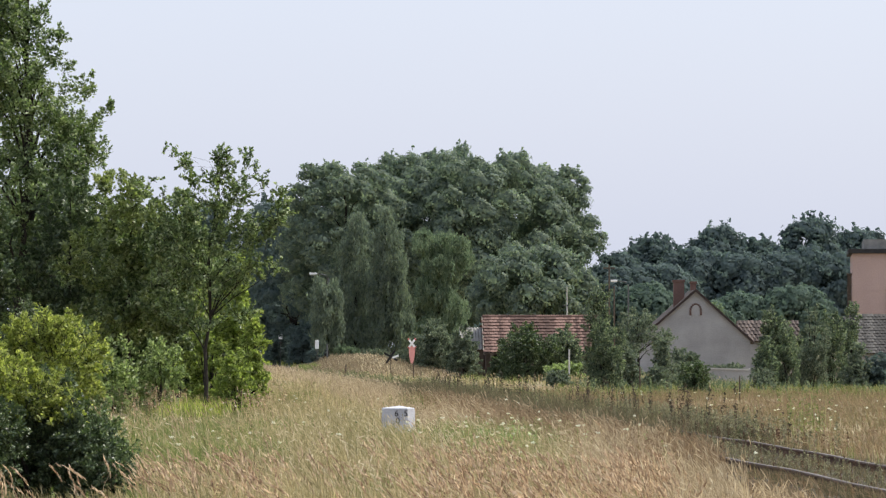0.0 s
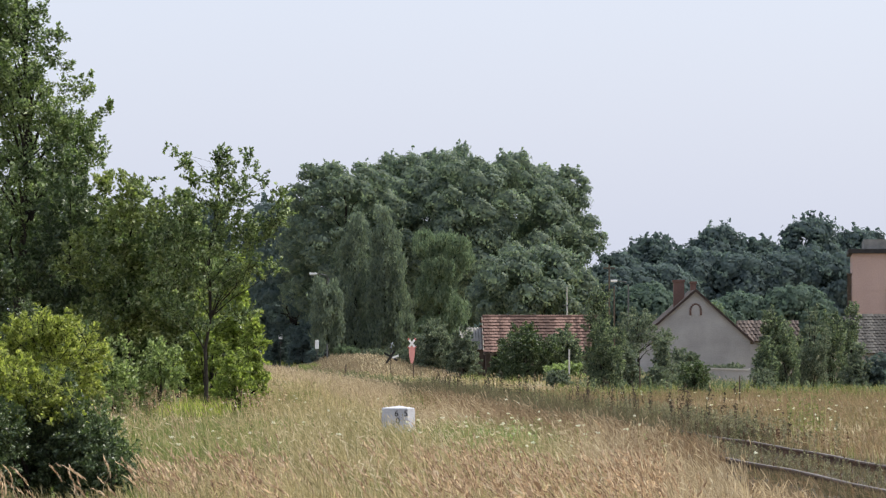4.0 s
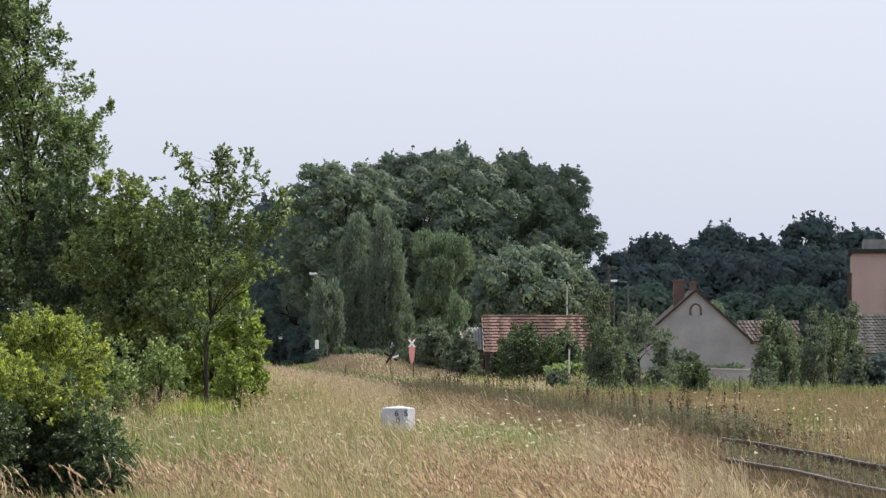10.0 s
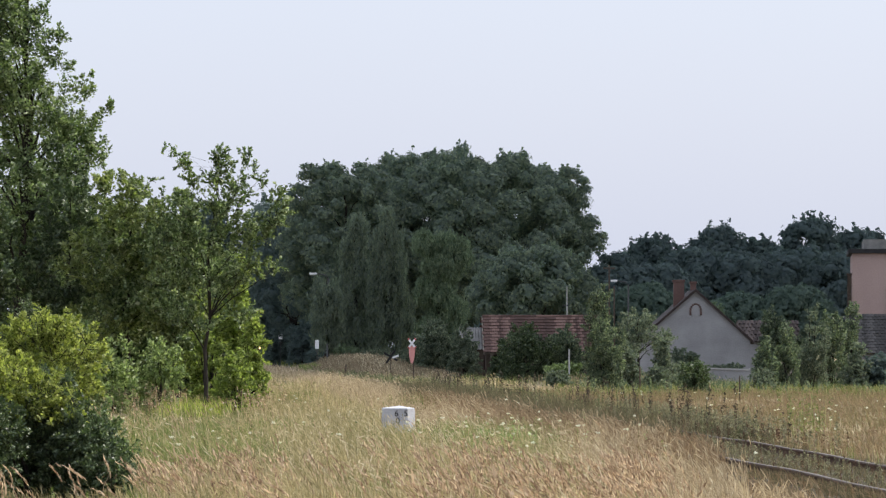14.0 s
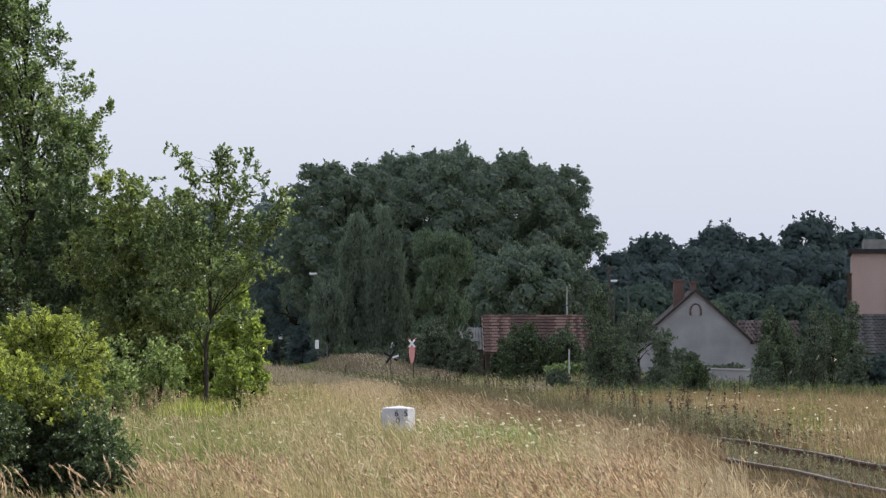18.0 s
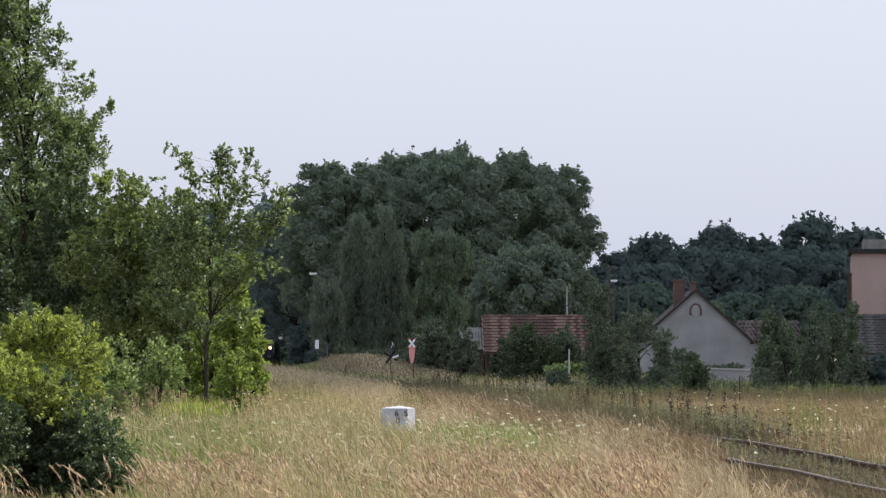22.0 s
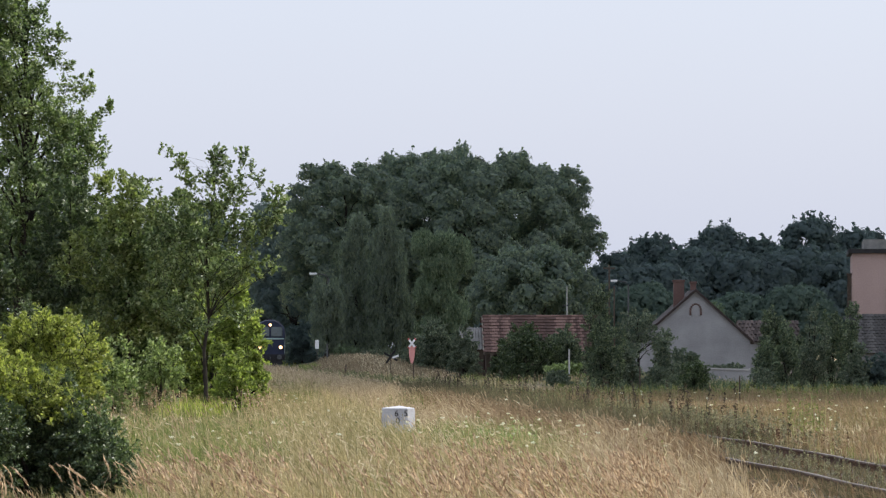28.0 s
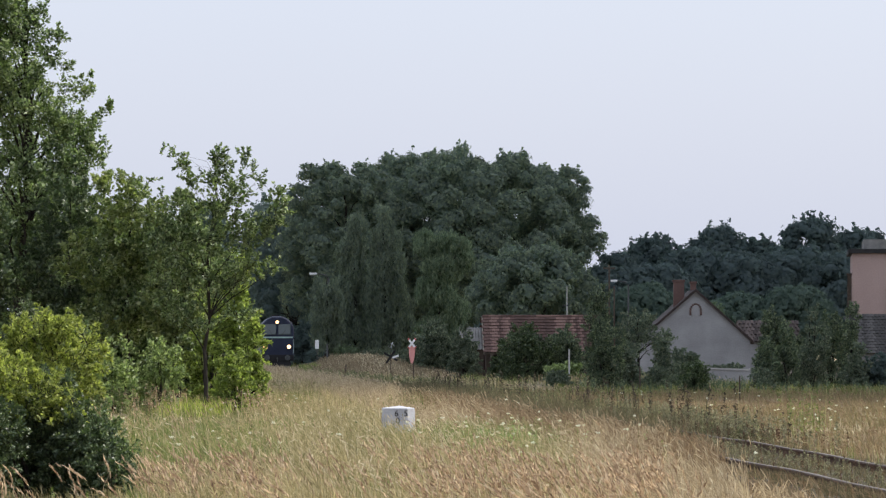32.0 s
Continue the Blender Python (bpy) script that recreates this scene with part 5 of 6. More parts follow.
# ---- grass ----
def blades(name, x, y, h, w, material, seed, lean=0.45, heads=0.0, head_mat=None, head=(0.10, 0.016), clump=None, fine=True, feather=False):
    """Arched grass blades rooted in the ground, mostly blown to the left; some end in a seed head. clump: blades of one tuft lean alike."""
    r = np.random.default_rng(seed)
    n = len(x)
    z = ground_z(x, y)
    if clump is None:
        a = r.normal(math.pi, 1.1, n)
        much = r.uniform(0.1, 1.4, n)
    else:
        m = int(clump.max()) + 1 if n else 1
        a = r.normal(math.pi, 1.0, m)[clump] + r.normal(0, .6, n)
        much = r.uniform(0.15, 1.2, m)[clump] * r.uniform(.4, 1.5, n)
    b = np.minimum(lean * much, .85) * h
    dx, dy = np.cos(a) * b, np.sin(a) * b * 0.6
    s = r.uniform(-1, 1, n)
    c = np.sqrt(1 - s * s)
    side = np.stack([c * w * 0.5, s * w * 0.35, np.zeros(n)], axis=1)
    base = np.stack([x, y, z - 0.02], axis=1)
    drop = 1 - .35 * np.minimum(lean * much, .85) ** 2
    mid = base + np.stack([dx * .16, dy * .16, h * .48], axis=1)
    upper = base + np.stack([dx * .5, dy * .5, h * .82 * (1 + drop) / 2], axis=1)
    tip = base + np.stack([dx, dy, h * drop], axis=1)
    if not fine:
        mid = (mid + upper) / 2
    v = np.stack([base - side, base + side, mid + side * .9, mid - side * .9, upper + side * .6, upper - side * .6, tip + side * .1, tip - side * .1], axis=1).reshape(-1, 3)
    i = np.arange(n)[:, None] * 8
    f = np.concatenate([i + np.array([[0, 1, 2, 3]]), i + np.array([[3, 2, 4, 5]]), i + np.array([[5, 4, 6, 7]])], axis=0)
    if not fine:
        v = np.stack([base - side, base + side, mid + side * .9, mid - side * .9, tip + side * .1, tip - side * .1], axis=1).reshape(-1, 3)
        i = np.arange(n)[:, None] * 6
        f = np.concatenate([i + np.array([[0, 1, 2, 3]]), i + np.array([[3, 2, 4, 5]])], axis=0)
    me = mesh_of(name, v, f, material)
    hm = None
    if heads:
        k = r.random(n) < heads
        m = int(k.sum())
        way = unit(unit(tip[k] - upper[k]) + r.normal(0, .22, (m, 3)) + np.array([-0.1, 0, -0.1]))
        L = (head[0] * r.uniform(.55, 1.4, m))[:, None]
        Wd = (head[1] * r.uniform(.6, 1.3, m))[:, None]
        if feather:
            way = unit(way * .45 + np.array([-.22, 0, .75]) + r.normal(0, .16, (m, 3)))
            g = np.repeat(np.arange(m), 12)
            u = np.tile(np.linspace(0, 1, 12), m)
            bend = np.stack([-.2 * u * u, 0 * u, -.12 * u * u], axis=1)
            side = unit(np.cross(way[g], unit(r.normal(0, 1, (len(g), 3)))))
            c = tip[k][g] + (way[g] * (u - .12)[:, None] + bend) * L[g] + side * .005
            hm = leaves(name + "_heads", c, side, L.mean() * .31, head_mat or material, seed, .27, axis=unit(way[g] + bend * 1.5) * 1.6 + side * .3)
            return me, hm
        e1 = unit(np.cross(way, np.array([[0.0, 1, 0]])))
        p0, p1 = tip[k] - way * L * .15, tip[k] + way * L * .85 - np.array([0, 0, .12]) * L
        pm = tip[k] + way * L * .35
        q = tip[k] + way * L * .62 - np.array([0, 0, .05]) * L
        hv = np.stack([p0, pm - way * L * .2 + e1 * Wd, q + e1 * Wd * .8, p1, q - e1 * Wd * .8, pm - way * L * .2 - e1 * Wd], axis=1).reshape(-1, 3)
        hf = (np.arange(m)[:, None, None] * 6 + np.array([[0, 1, 4, 5], [1, 2, 3, 4]])[None]).reshape(-1, 4)
        hm = mesh_of(name + "_heads", hv, hf, head_mat or material)
    return me, hm


def tufts(n, per, y0, y1, power, margin, spread):
    """Tuft by tuft: places of the blades, and the number of each blade's tuft."""
    cx, cy = scatter(n, y0, y1, power, margin)
    k = np.maximum(2, (per * rng.uniform(.4, 1.7, n)).astype(int))
    i = np.repeat(np.arange(n), k)
    return cx[i] + rng.normal(0, spread, len(i)), cy[i] + rng.normal(0, spread, len(i)), i


def scatter(n, y0, y1, power=1.0, margin=1.0):
    """Random places in the wedge of meadow before the lens."""
    y = y0 + (y1 - y0) * rng.random(n) ** power
    x = (rng.random(n) * 2 - 1) * (0.118 * y + margin)
    return x, y


def wavy(x, y, k, p=0.0):
    return np.sin(x * k + p) * np.sin(y * k * .37 + p * 1.7) + .5 * np.sin(x * k * 2.3 + y * k * .6 + p * 3)


def stuff(name, meshes, label, material=None):
    ob = thing(name, 0, 0, 0, 0, label, "grass", kind="stuff")
    for me, nm in zip(meshes, ("blades", "seed_heads")):
        if me is not None:
            part(nm, me, None, ob)["kind"] = "stuff"
    return ob


def meadow():
    def clear(x, y, gap=1.25):
        a = x - rail_x(y)
        return (a > gap) | (a < -gap - .45 * (1 - soft_step(41, 47, y)) + .3 * soft_step(47, 56, y))
    # the dry stand that fills the meadow on this side of the line
    x, y, i = tufts(6200, 15, 31, 76, 1.05, 1.0, .09)
    k = clear(x, y) & (x < rail_x(y) + 1.3)
    x, y, i = x[k], y[k], i[k]
    tall = rng.uniform(.7, 1.3, 6200)[i]
    h = np.clip((0.40 + .06 * wavy(x, y, .9)) * tall + rng.normal(0, .06, len(x)), .08, .75) * (1 - .15 * soft_step(50, 64, y))
    h *= 1 - .1 * ((np.abs(x + .84) < .7) & (y > 57) & (y < 71.5))
    h *= 1 - .75 * ((x < -2.7) & (y < 44))
    h *= 1 - .3 * (x > rail_x(y))
    verge = (x - rail_x(y) > -2.3 + .3 * wavy(x, y, 1.1)) & (x < rail_x(y)) & (y < 51)
    h *= 1 - .4 * verge
    side = (x < -.045 * y + .6 * wavy(x, y, .9)) & (y > 42) & (rng.random(len(x)) < .88)
    spot = ((x - .6) / 2.0) ** 2 + ((y - 64) / 16) ** 2 + .25 * wavy(x, y, 1.3) < rng.uniform(.3, 1.1, len(x))
    green = side | spot | (wavy(x, y, .8, 1.3) > .85) | ((x > rail_x(y)) & (rng.random(len(x)) < .2 + .4 * (wavy(x, y, .6) > .5)))
    pink = ~green & (x - rail_x(y) > -3.2 + .7 * wavy(x, y, .4)) & (x < rail_x(y))
    brown = verge & ~green
    pink &= ~brown
    plain = ~green & ~pink & ~brown
    stuff("russet_grass", blades("russet_grass", x[brown], y[brown], h[brown], .006, M_RUSSET, 50, .4, .3, M_RUSSET, (.1, .004), i[brown]), "low reddish-brown grass beside the near rail")
    stuff("dry_grass", blades("dry_grass", x[plain], y[plain], h[plain], .006, M_STRAW, 1, .32, .4, M_STRAW, (.10, .004), i[plain]), "tall dry straw-coloured grass bending in the wind")
    stuff("pink_grass", blades("pink_grass", x[pink], y[pink], h[pink] * 1.05, .005, M_PINK, 2, .38, .5, M_PINK, (.13, .004), i[pink]), "pale pinkish dry grass beside the track")
    stuff("green_grass", blades("green_grass", x[green], y[green], h[green] * .85, .007, M_LUSH, 3, .5, .12, M_STRAW, (.1, .004), i[green]), "green grass with dry stalks between")
    x, y, i = tufts(4800, 9, 75, 135, 1.1, 1.5, .13)
    k = clear(x, y) & (x < rail_x(y) + 1.3)
    x, y, i = x[k], y[k], i[k]
    tall = rng.uniform(.6, 1.35, 4800)[i]
    h = np.clip((0.40 + .06 * wavy(x, y, .5)) * tall + rng.normal(0, .06, len(x)), .08, .8) * (1 - .45 * (x > rail_x(y) + 1)) * (1 - .5 * ((x < -4.2) & (y < 97)))
    green = ((x < -.05 * y + .8 * wavy(x, y, .5)) & (y < 98)) | (wavy(x, y, .5, 1.3) > .75) | ((x > rail_x(y)) & (rng.random(len(x)) < .2 + .4 * (wavy(x, y, .6) > .5)))
    pink = ~green & (x - rail_x(y) > -3.5) & ((x < rail_x(y)) | (wavy(x, y, .4, 2) > -.3))
    plain = ~green & ~pink
    stuff("dry_grass", blades("dry_grass", x[plain], y[plain], h[plain], .011, M_STRAW, 4, .55, .35, M_STRAW, (.11, .006), i[plain], False), "tall dry straw-coloured grass bending in the wind")
    stuff("pink_grass", blades("pink_grass", x[pink], y[pink], h[pink], .010, M_PINK, 5, .6, .4, M_PINK, (.12, .006), i[pink], False), "pale pinkish dry grass beside the track")
    stuff("green_grass", blades("green_grass", x[green], y[green], h[green], .012, M_GREEN, 6, .45, .1, M_STRAW, (.1, .006), i[green], False), "green grass with dry stalks between")
    # finer mixed growth beyond the line
    x, y, i = tufts(5200, 15, 50, 140, .8, 1.5, .2)
    k = x > rail_x(y) + 1.2
    x, y, i = x[k], y[k], i[k]
    h = np.clip((.25 + .06 * wavy(x, y, .5)) * rng.uniform(.5, 1.4, 5200)[i] + rng.normal(0, .04, len(x)), .06, .5)
    red = rng.random(len(x)) < .35 + .3 * (wavy(x, y, .35, 2) > 0)
    stuff("field_grass", blades("field_grass", x[~red], y[~red], h[~red], .010, M_FIELD, 17, .9, .2, M_FIELD, (.08, .006), i[~red], False), "mixed green and yellow grass beyond the track")
    stuff("pink_grass", blades("pink_grass", x[red], y[red], h[red], .009, M_RUSSET, 18, .9, .3, M_RUSSET, (.1, .006), i[red], False), "pinkish dry grass beyond the track")
    y = rng.uniform(146, 158, 2500)
    x = rng.uniform(15.5, 20.5, 2500)
    stuff("green_grass", blades("green_grass", x, y, rng.uniform(.2, .4, 2500), .016, M_GREEN, 19, .5), "strip of lush green grass before the gardens")
    x, y, i = tufts(5000, 8, 130, 345, 1.25, 3, .25)
    k = clear(x, y, 1.4)
    x, y, i = x[k], y[k], i[k]
    tall = rng.uniform(.5, 1.4, 5000)[i]
    h = np.clip((0.30 + .06 * wavy(x, y, .3)) * tall + rng.normal(0, .06, len(x)), .08, .8) * (1 - .4 * ((x > 3) & (y < 175)))
    green = (wavy(x, y, .25, 1.3) > .3) | ((y > 128) & (y < 172) & (x > 6)) | ((y > 200) & (x > 1))
    bank = (x - rail_x(y) > 1.5) & (x - rail_x(y) < 9) & (y > 235)
    green &= ~bank
    red = ~green & ((wavy(x, y, .3, 4) > .1) | bank)
    plain = ~green & ~red
    stuff("dry_grass", blades("dry_grass", x[plain], y[plain], h[plain], .024, M_STRAW, 7, .5, .35, M_STRAW, (.14, .02), i[plain], False), "distant dry grass on the meadow")
    stuff("pink_grass", blades("pink_grass", x[red], y[red], h[red], .024, M_PINK, 11, .5, .35, M_PINK, (.14, .02), i[red], False), "distant pinkish dry grass on the bank and meadow")
    stuff("green_grass", blades("green_grass", x[green], y[green], h[green] * .9, .024, M_GREEN, 8, .4, 0, None, (.1, .02), i[green], False), "distant green and yellow grass")
    x, y = rng.normal(-6.1, .5, 420), rng.uniform(92, 96.5, 420)
    stuff("green_grass", blades("green_grass", x, y, rng.uniform(.15, .6, 420), .018, M_YELLOW, 46, .6, fine=False), "bright green grass round the young tree")
    y = rng.uniform(138, 200, 5000)
    x = y * rng.uniform(.03, .122, 5000)
    stuff("green_grass", blades("green_grass", x, y, rng.uniform(.15, .4, 5000), .022, M_GREEN, 47, .5, fine=False), "green grass below the garden bushes")
    # the bank's own thick growth, and a lush spot at its end
    n = 16000
    y = rng.uniform(240, 328, n)
    x = rail_x(y) + rng.uniform(1.7, 9.5, n)
    stuff("pink_grass", blades("pink_grass", x, y, rng.uniform(.2, .55, n), .024, M_BANK, 14, .5, .15, M_BANK, (.14, .02)), "thick pale dry grass covering the bank")
    # pale blades paint the sunlit crest of the bank
    y = rng.uniform(243, 285, 700)
    x = rail_x(y) + rng.normal(5.2, .8, 700)
    stuff("pale_sunlit_stalks", blades("pale_sunlit_stalks", x, y, rng.uniform(.25, .5, 700), .022, M_PALE, 57, .5, .2, M_PALE, (.14, .02), fine=False), "pale grass stalks giving the bank's crest its sunlit look")
    y = rng.uniform(282, 302, 1500)
    x = rail_x(y) + rng.uniform(1.3, 2.5, 1500)
    stuff("green_grass", blades("green_grass", x, y, rng.uniform(.3, .6, 1500), .03, M_LUSH, 15, .4), "lush green grass at the end of the bank")
    n = 7000
    y = rng.uniform(335, 720, n)
    x = rail_x(y) + rng.choice([-1, 1], n) * rng.uniform(1.9, 16, n)
    stuff("green_grass", blades("green_grass", x, y, rng.uniform(.3, .7, n), .07, M_GREEN, 43, .5, fine=False), "distant rough grass along the line")
    # trodden short grass round the tripod
    n = 9000
    x, y = rng.uniform(-7, 7, n), rng.uniform(-8, 28, n)
    stuff("dry_grass", blades("dry_grass", x, y, rng.uniform(.08, .32, n), .008, M_STRAW, 49, .5, fine=False), "short trodden dry grass")
    # brown seed heads standing over the rest
    x, y, i = tufts(130, 6, 30.3, 46, 1.5, .5, .2)
    k = ((x > -2.5) | ((y < 31.6) & (rng.random(len(x)) < .8)) | (y > 47)) & clear(x, y, 3.2) & (x < rail_x(y)) & (wavy(x, y, .8, .4) > -.3)
    x, y, i = x[k], y[k], i[k]
    stuff("seeding_grass", blades("seeding_grass", x, y, rng.uniform(.40, .62, len(x)), .006, M_PINK, 9, .5, .95, M_HEAD, (.20, .0068), i, feather=True), "tall grass stalks with brown feathery seed heads")
    x, y = scatter(700, 52, 110, 1.2)
    k = clear(x, y, 1.8) & (x < rail_x(y) - 1) & ((np.abs(x + .84) > .7) | (y > 72) | (y < 58))
    x, y = x[k], y[k]
    stuff("seeding_grass", blades("seeding_grass", x, y, rng.uniform(.4, .6, len(x)), .009, M_PINK, 10, .5, .95, M_HEAD, (.15, .008), feather=True), "tall grass stalks with brown feathery seed heads")
    # a taller fringe along the near rail
    y = 47.0 + 58 * rng.random(8500) ** 1.25
    x = rail_x(y) - 1.0 - rng.gamma(1.5, .3, len(y))
    stuff("pink_grass", blades("pink_grass", x, y, rng.uniform(.25, .5, len(y)), .007, M_RUSSET, 20, .5, .4, M_RUSSET, (.12, .005)), "fringe of pinkish dry grass along the near rail")
    y = rng.uniform(120, 325, 6000)
    x = rail_x(y) - 1.2 - rng.gamma(1.4, .5, len(y))
    stuff("pink_grass", blades("pink_grass", x, y, rng.uniform(.3, .6, len(y)), .02, M_PINK, 44, .45, .3, M_PINK, (.14, .012), fine=False), "distant fringe of dry grass along the near rail")
    # single pale stalks, their sunlit look put into the blade colour
    x, y = scatter(3200, 31, 80, 1.0)
    k = ((x > -.045 * y) | (rng.random(len(x)) < .3)) & clear(x, y, 2.4) & (x < rail_x(y)) & ((x > -2.6) | (y > 45))
    x, y = x[k], y[k]
    stuff("pale_sunlit_stalks", blades("pale_sunlit_stalks", x, y, rng.uniform(.4, .62, len(x)) * (1 - .15 * soft_step(50, 64, y)), .0065, M_PALE, 16, .36, .8, M_PALE, (.1, .005)), "single pale grass stalks above the meadow, sunlit look in their colour")
    # short growth between and beside the rails
    y = 36 + 110 * rng.random(28000) ** 1.3
    x = rail_x(y) + rng.uniform(-1.5, 1.6, len(y))
    k = np.abs(np.abs(x - rail_x(y)) - .75) > .09
    x, y = x[k], y[k]
    stuff("track_weeds", blades("track_weeds", x, y, rng.uniform(.05, .2, len(x)) * (1 + 2.1 * soft_step(57, 64, y)), .008, M_TRACKWEED, 12, .7, fine=False), "short weeds and grass growing between the rails")


def rail_growth():
    """Low weeds and dry blades leaning against both rails."""
    n = 16000
    y = 37 + 34 * rng.random(n) ** 1.1
    side = rng.choice([-1, 1], n)
    x = rail_x(y) + side * .7535 - .05 - rng.gamma(1.3, .05, n)
    h = rng.uniform(.05, .17, n) * (.55 + .75 * (wavy(x * 3, y, 1.7) > -.1)) + .05 * soft_step(58, 64, y)
    h *= np.where(side > 0, .7, 1.0)
    dry = rng.random(n) < .45
    stuff("rail_weeds", blades("rail_weeds", x[~dry], y[~dry], h[~dry], .008, M_TRACKWEED, 52, .6, fine=False), "low olive weeds growing against the rails")
    stuff("rail_grass", blades("rail_grass", x[dry], y[dry], h[dry], .006, M_RUSSET, 53, .7, fine=False), "dry brown grass blades against the rails")
    k = rng.random(520)
    y = 37 + 32 * k
    x = rail_x(y) + rng.uniform(-.62, .62, len(y))
    leafy_stems("withered_weeds", x[:200] + .07, y[:200], rng.uniform(.08, .22, 200), .035, 20, M_DOCK, 58, "withered brown weeds between the rails", .12)
    leafy_stems("track_herbs", x, y, rng.uniform(.1, .26, len(y)), .035, 22, M_TRACKHERB, 54, "grey-green herbs between the rails", .16)


def leafy_stems(name, x, y, h, leaf, per, material, seed, label, slim=0.09):
    """Upright weeds: a stem set with leaves, some ending in a spike."""
    r = np.random.default_rng(seed)
    n = len(x)
    z = ground_z(x, y)
    idx = np.repeat(np.arange(n), per)
    u = r.random(len(idx)) ** .8
    rad = (.02 + slim * (1 - u)) * h[idx]
    a = r.uniform(0, 6.28, len(idx))
    tilt = r.normal(0, .1, (n, 2))
    p = np.stack([x[idx] + np.cos(a) * rad + tilt[idx, 0] * u * h[idx], y[idx] + np.sin(a) * rad + tilt[idx, 1] * u * h[idx], z[idx] + u * h[idx]], axis=1)
    f = np.stack([np.cos(a), np.sin(a), np.full(len(a), .8)], axis=1)
    ob = thing(name, 0, 0, 0, 0, label, "weeds", kind="stuff")
    part("leaves", leaves("leaves", p, f, leaf, material, seed, .4), material, ob)["kind"] = "stuff"
    bl, _ = blades("stems", x, y, h, leaf * .16, material, seed, .12)
    part("stems", bl, None, ob)["kind"] = "stuff"
    return ob


def weeds():
    # dark upright weeds along the far rail
    y = 60 + 95 * rng.random(1700)
    y += 1.5 * np.sin(y * 1.7)
    x = rail_x(y) + .92 + rng.gamma(1.4, .26, len(y))
    leafy_stems("dark_weeds", x, y, rng.uniform(.25, .6, len(y)) * (.6 + .8 * rng.random(len(y)) ** 3), .05, 17, M_WEED, 31, "dark upright seeding weeds along the rail", 0.045)
    y = 56 + 26 * rng.random(420)
    x = rail_x(y) + .95 + rng.gamma(1.3, .22, len(y))
    k = wavy(x, y, .9, .7) > -.5
    x, y = x[k], y[k]
    leafy_stems("grey_weeds", x, y, rng.uniform(.25, .6, len(y)), .055, 34, M_TRACKHERB, 55, "dense grey-green weeds standing beyond the far rail", .10)
    leafy_stems("withered_weeds", x + rng.normal(0, .1, len(x)), y + .2, rng.uniform(.2, .42, len(y)), .05, 26, M_DOCK, 56, "withered purple-brown weeds among the grey ones", .08)
    y = 58 + 100 * rng.random(110)
    x = rail_x(y) + .9 + rng.gamma(1.2, .22, len(y))
    leafy_stems("withered_spikes", x, y, rng.uniform(.35, .8, len(y)), .035, 30, M_SPIKE, 39, "withered dark brown seed spikes standing along the rail", 0.012)
    y = 60 + 85 * rng.random(120)
    x = rail_x(y) + .95 + rng.gamma(1.2, .3, len(y))
    leafy_stems("withered_spikes", x, y, rng.uniform(.55, 1.0, len(y)), .06, 40, M_SPIKE, 48, "tall dark seed spikes standing along the rail", 0.016)
    y = 150 + 110 * rng.random(500)
    x = rail_x(y) + rng.uniform(-1.0, 2.4, len(y))
    leafy_stems("dark_weeds", x, y, rng.uniform(.2, .5, len(y)), .08, 20, M_WEED, 32, "dark low weeds covering the distant track")
    x, y = scatter(190, 32, 72, 1.0)
    k = (x < rail_x(y) - 2) & (x > -.09 * y) & (np.abs(x + .84) > .6)
    x, y = x[k], y[k]
    leafy_stems("withered_spikes", x, y, rng.uniform(.4, .68, len(y)), .028, 20, M_DOCK, 45, "brown withered dock stalks among the dry grass", 0.012)
    # green herbs in the meadow
    x, y = scatter(420, 44, 100, 1.0)
    k = (wavy(x, y, .45, 2.2) > .2) & (x < rail_x(y) - 1.6)
    x, y = x[k], y[k]
    leafy_stems("meadow_herbs", x, y, rng.uniform(.35, .6, len(y)), .05, 26, M_GREEN, 33, "leafy green herbs among the dry grass")
    x, y = rng.normal(-2.75, .5, 260), rng.uniform(40, 52, 260)
    leafy_stems("meadow_herbs", x, y, rng.uniform(.12, .34, 260), .045, 26, M_HERB, 60, "low green herbs in the meadow beside the dark shrub", .16)
    # tall green herbs beyond the line
    y = rng.uniform(68, 77, 16)
    x = rng.normal(6.9, .25, 16) + (y - 72) * .08
    k = x - rail_x(y) > 1.6
    leafy_stems("tall_herbs", x[k], y[k], rng.uniform(.6, 1.1, k.sum()), .07, 30, M_GREEN, 34, "tall flowering herbs beyond the track")
    y = rng.uniform(128, 156, 500)
    x = rng.uniform(4, 19, 500)
    leafy_stems("garden_weeds", x, y, rng.uniform(.1, .35, 500), .07, 18, M_GREEN, 35, "green weeds before the gardens")
    y = rng.uniform(140, 205, 700)
    x = y * rng.uniform(.035, .122, 700)
    leafy_stems("garden_weeds", x, y, rng.uniform(.2, .6, 700), .1, 16, M_GARDEN, 42, "dark green weeds below the garden bushes", .12)
    # stalks with russet leaves under the trees
    y = rng.uniform(92, 97, 70)
    x = np.concatenate([rng.normal(-7.0, .5, 35), rng.normal(-4.6, .35, 35)])
    leafy_stems("russet_weeds", x, y, rng.uniform(.4, .85, 70), .06, 18, M_HEAD, 36, "withered russet weeds below the young trees")
    x, y = rng.normal(.95, .55, 90), rng.normal(57, 5, 90)
    leafy_stems("meadow_herbs", x, y, rng.uniform(.3, .55, 90), .04, 30, M_SAP, 59, "pale green flowering herbs in the dry meadow", .10)
    # white umbels
    xs, ys = scatter(110, 42, 110, 1.0)
    k = (xs < rail_x(ys) - 1.2) | (xs > rail_x(ys) + 1.4)
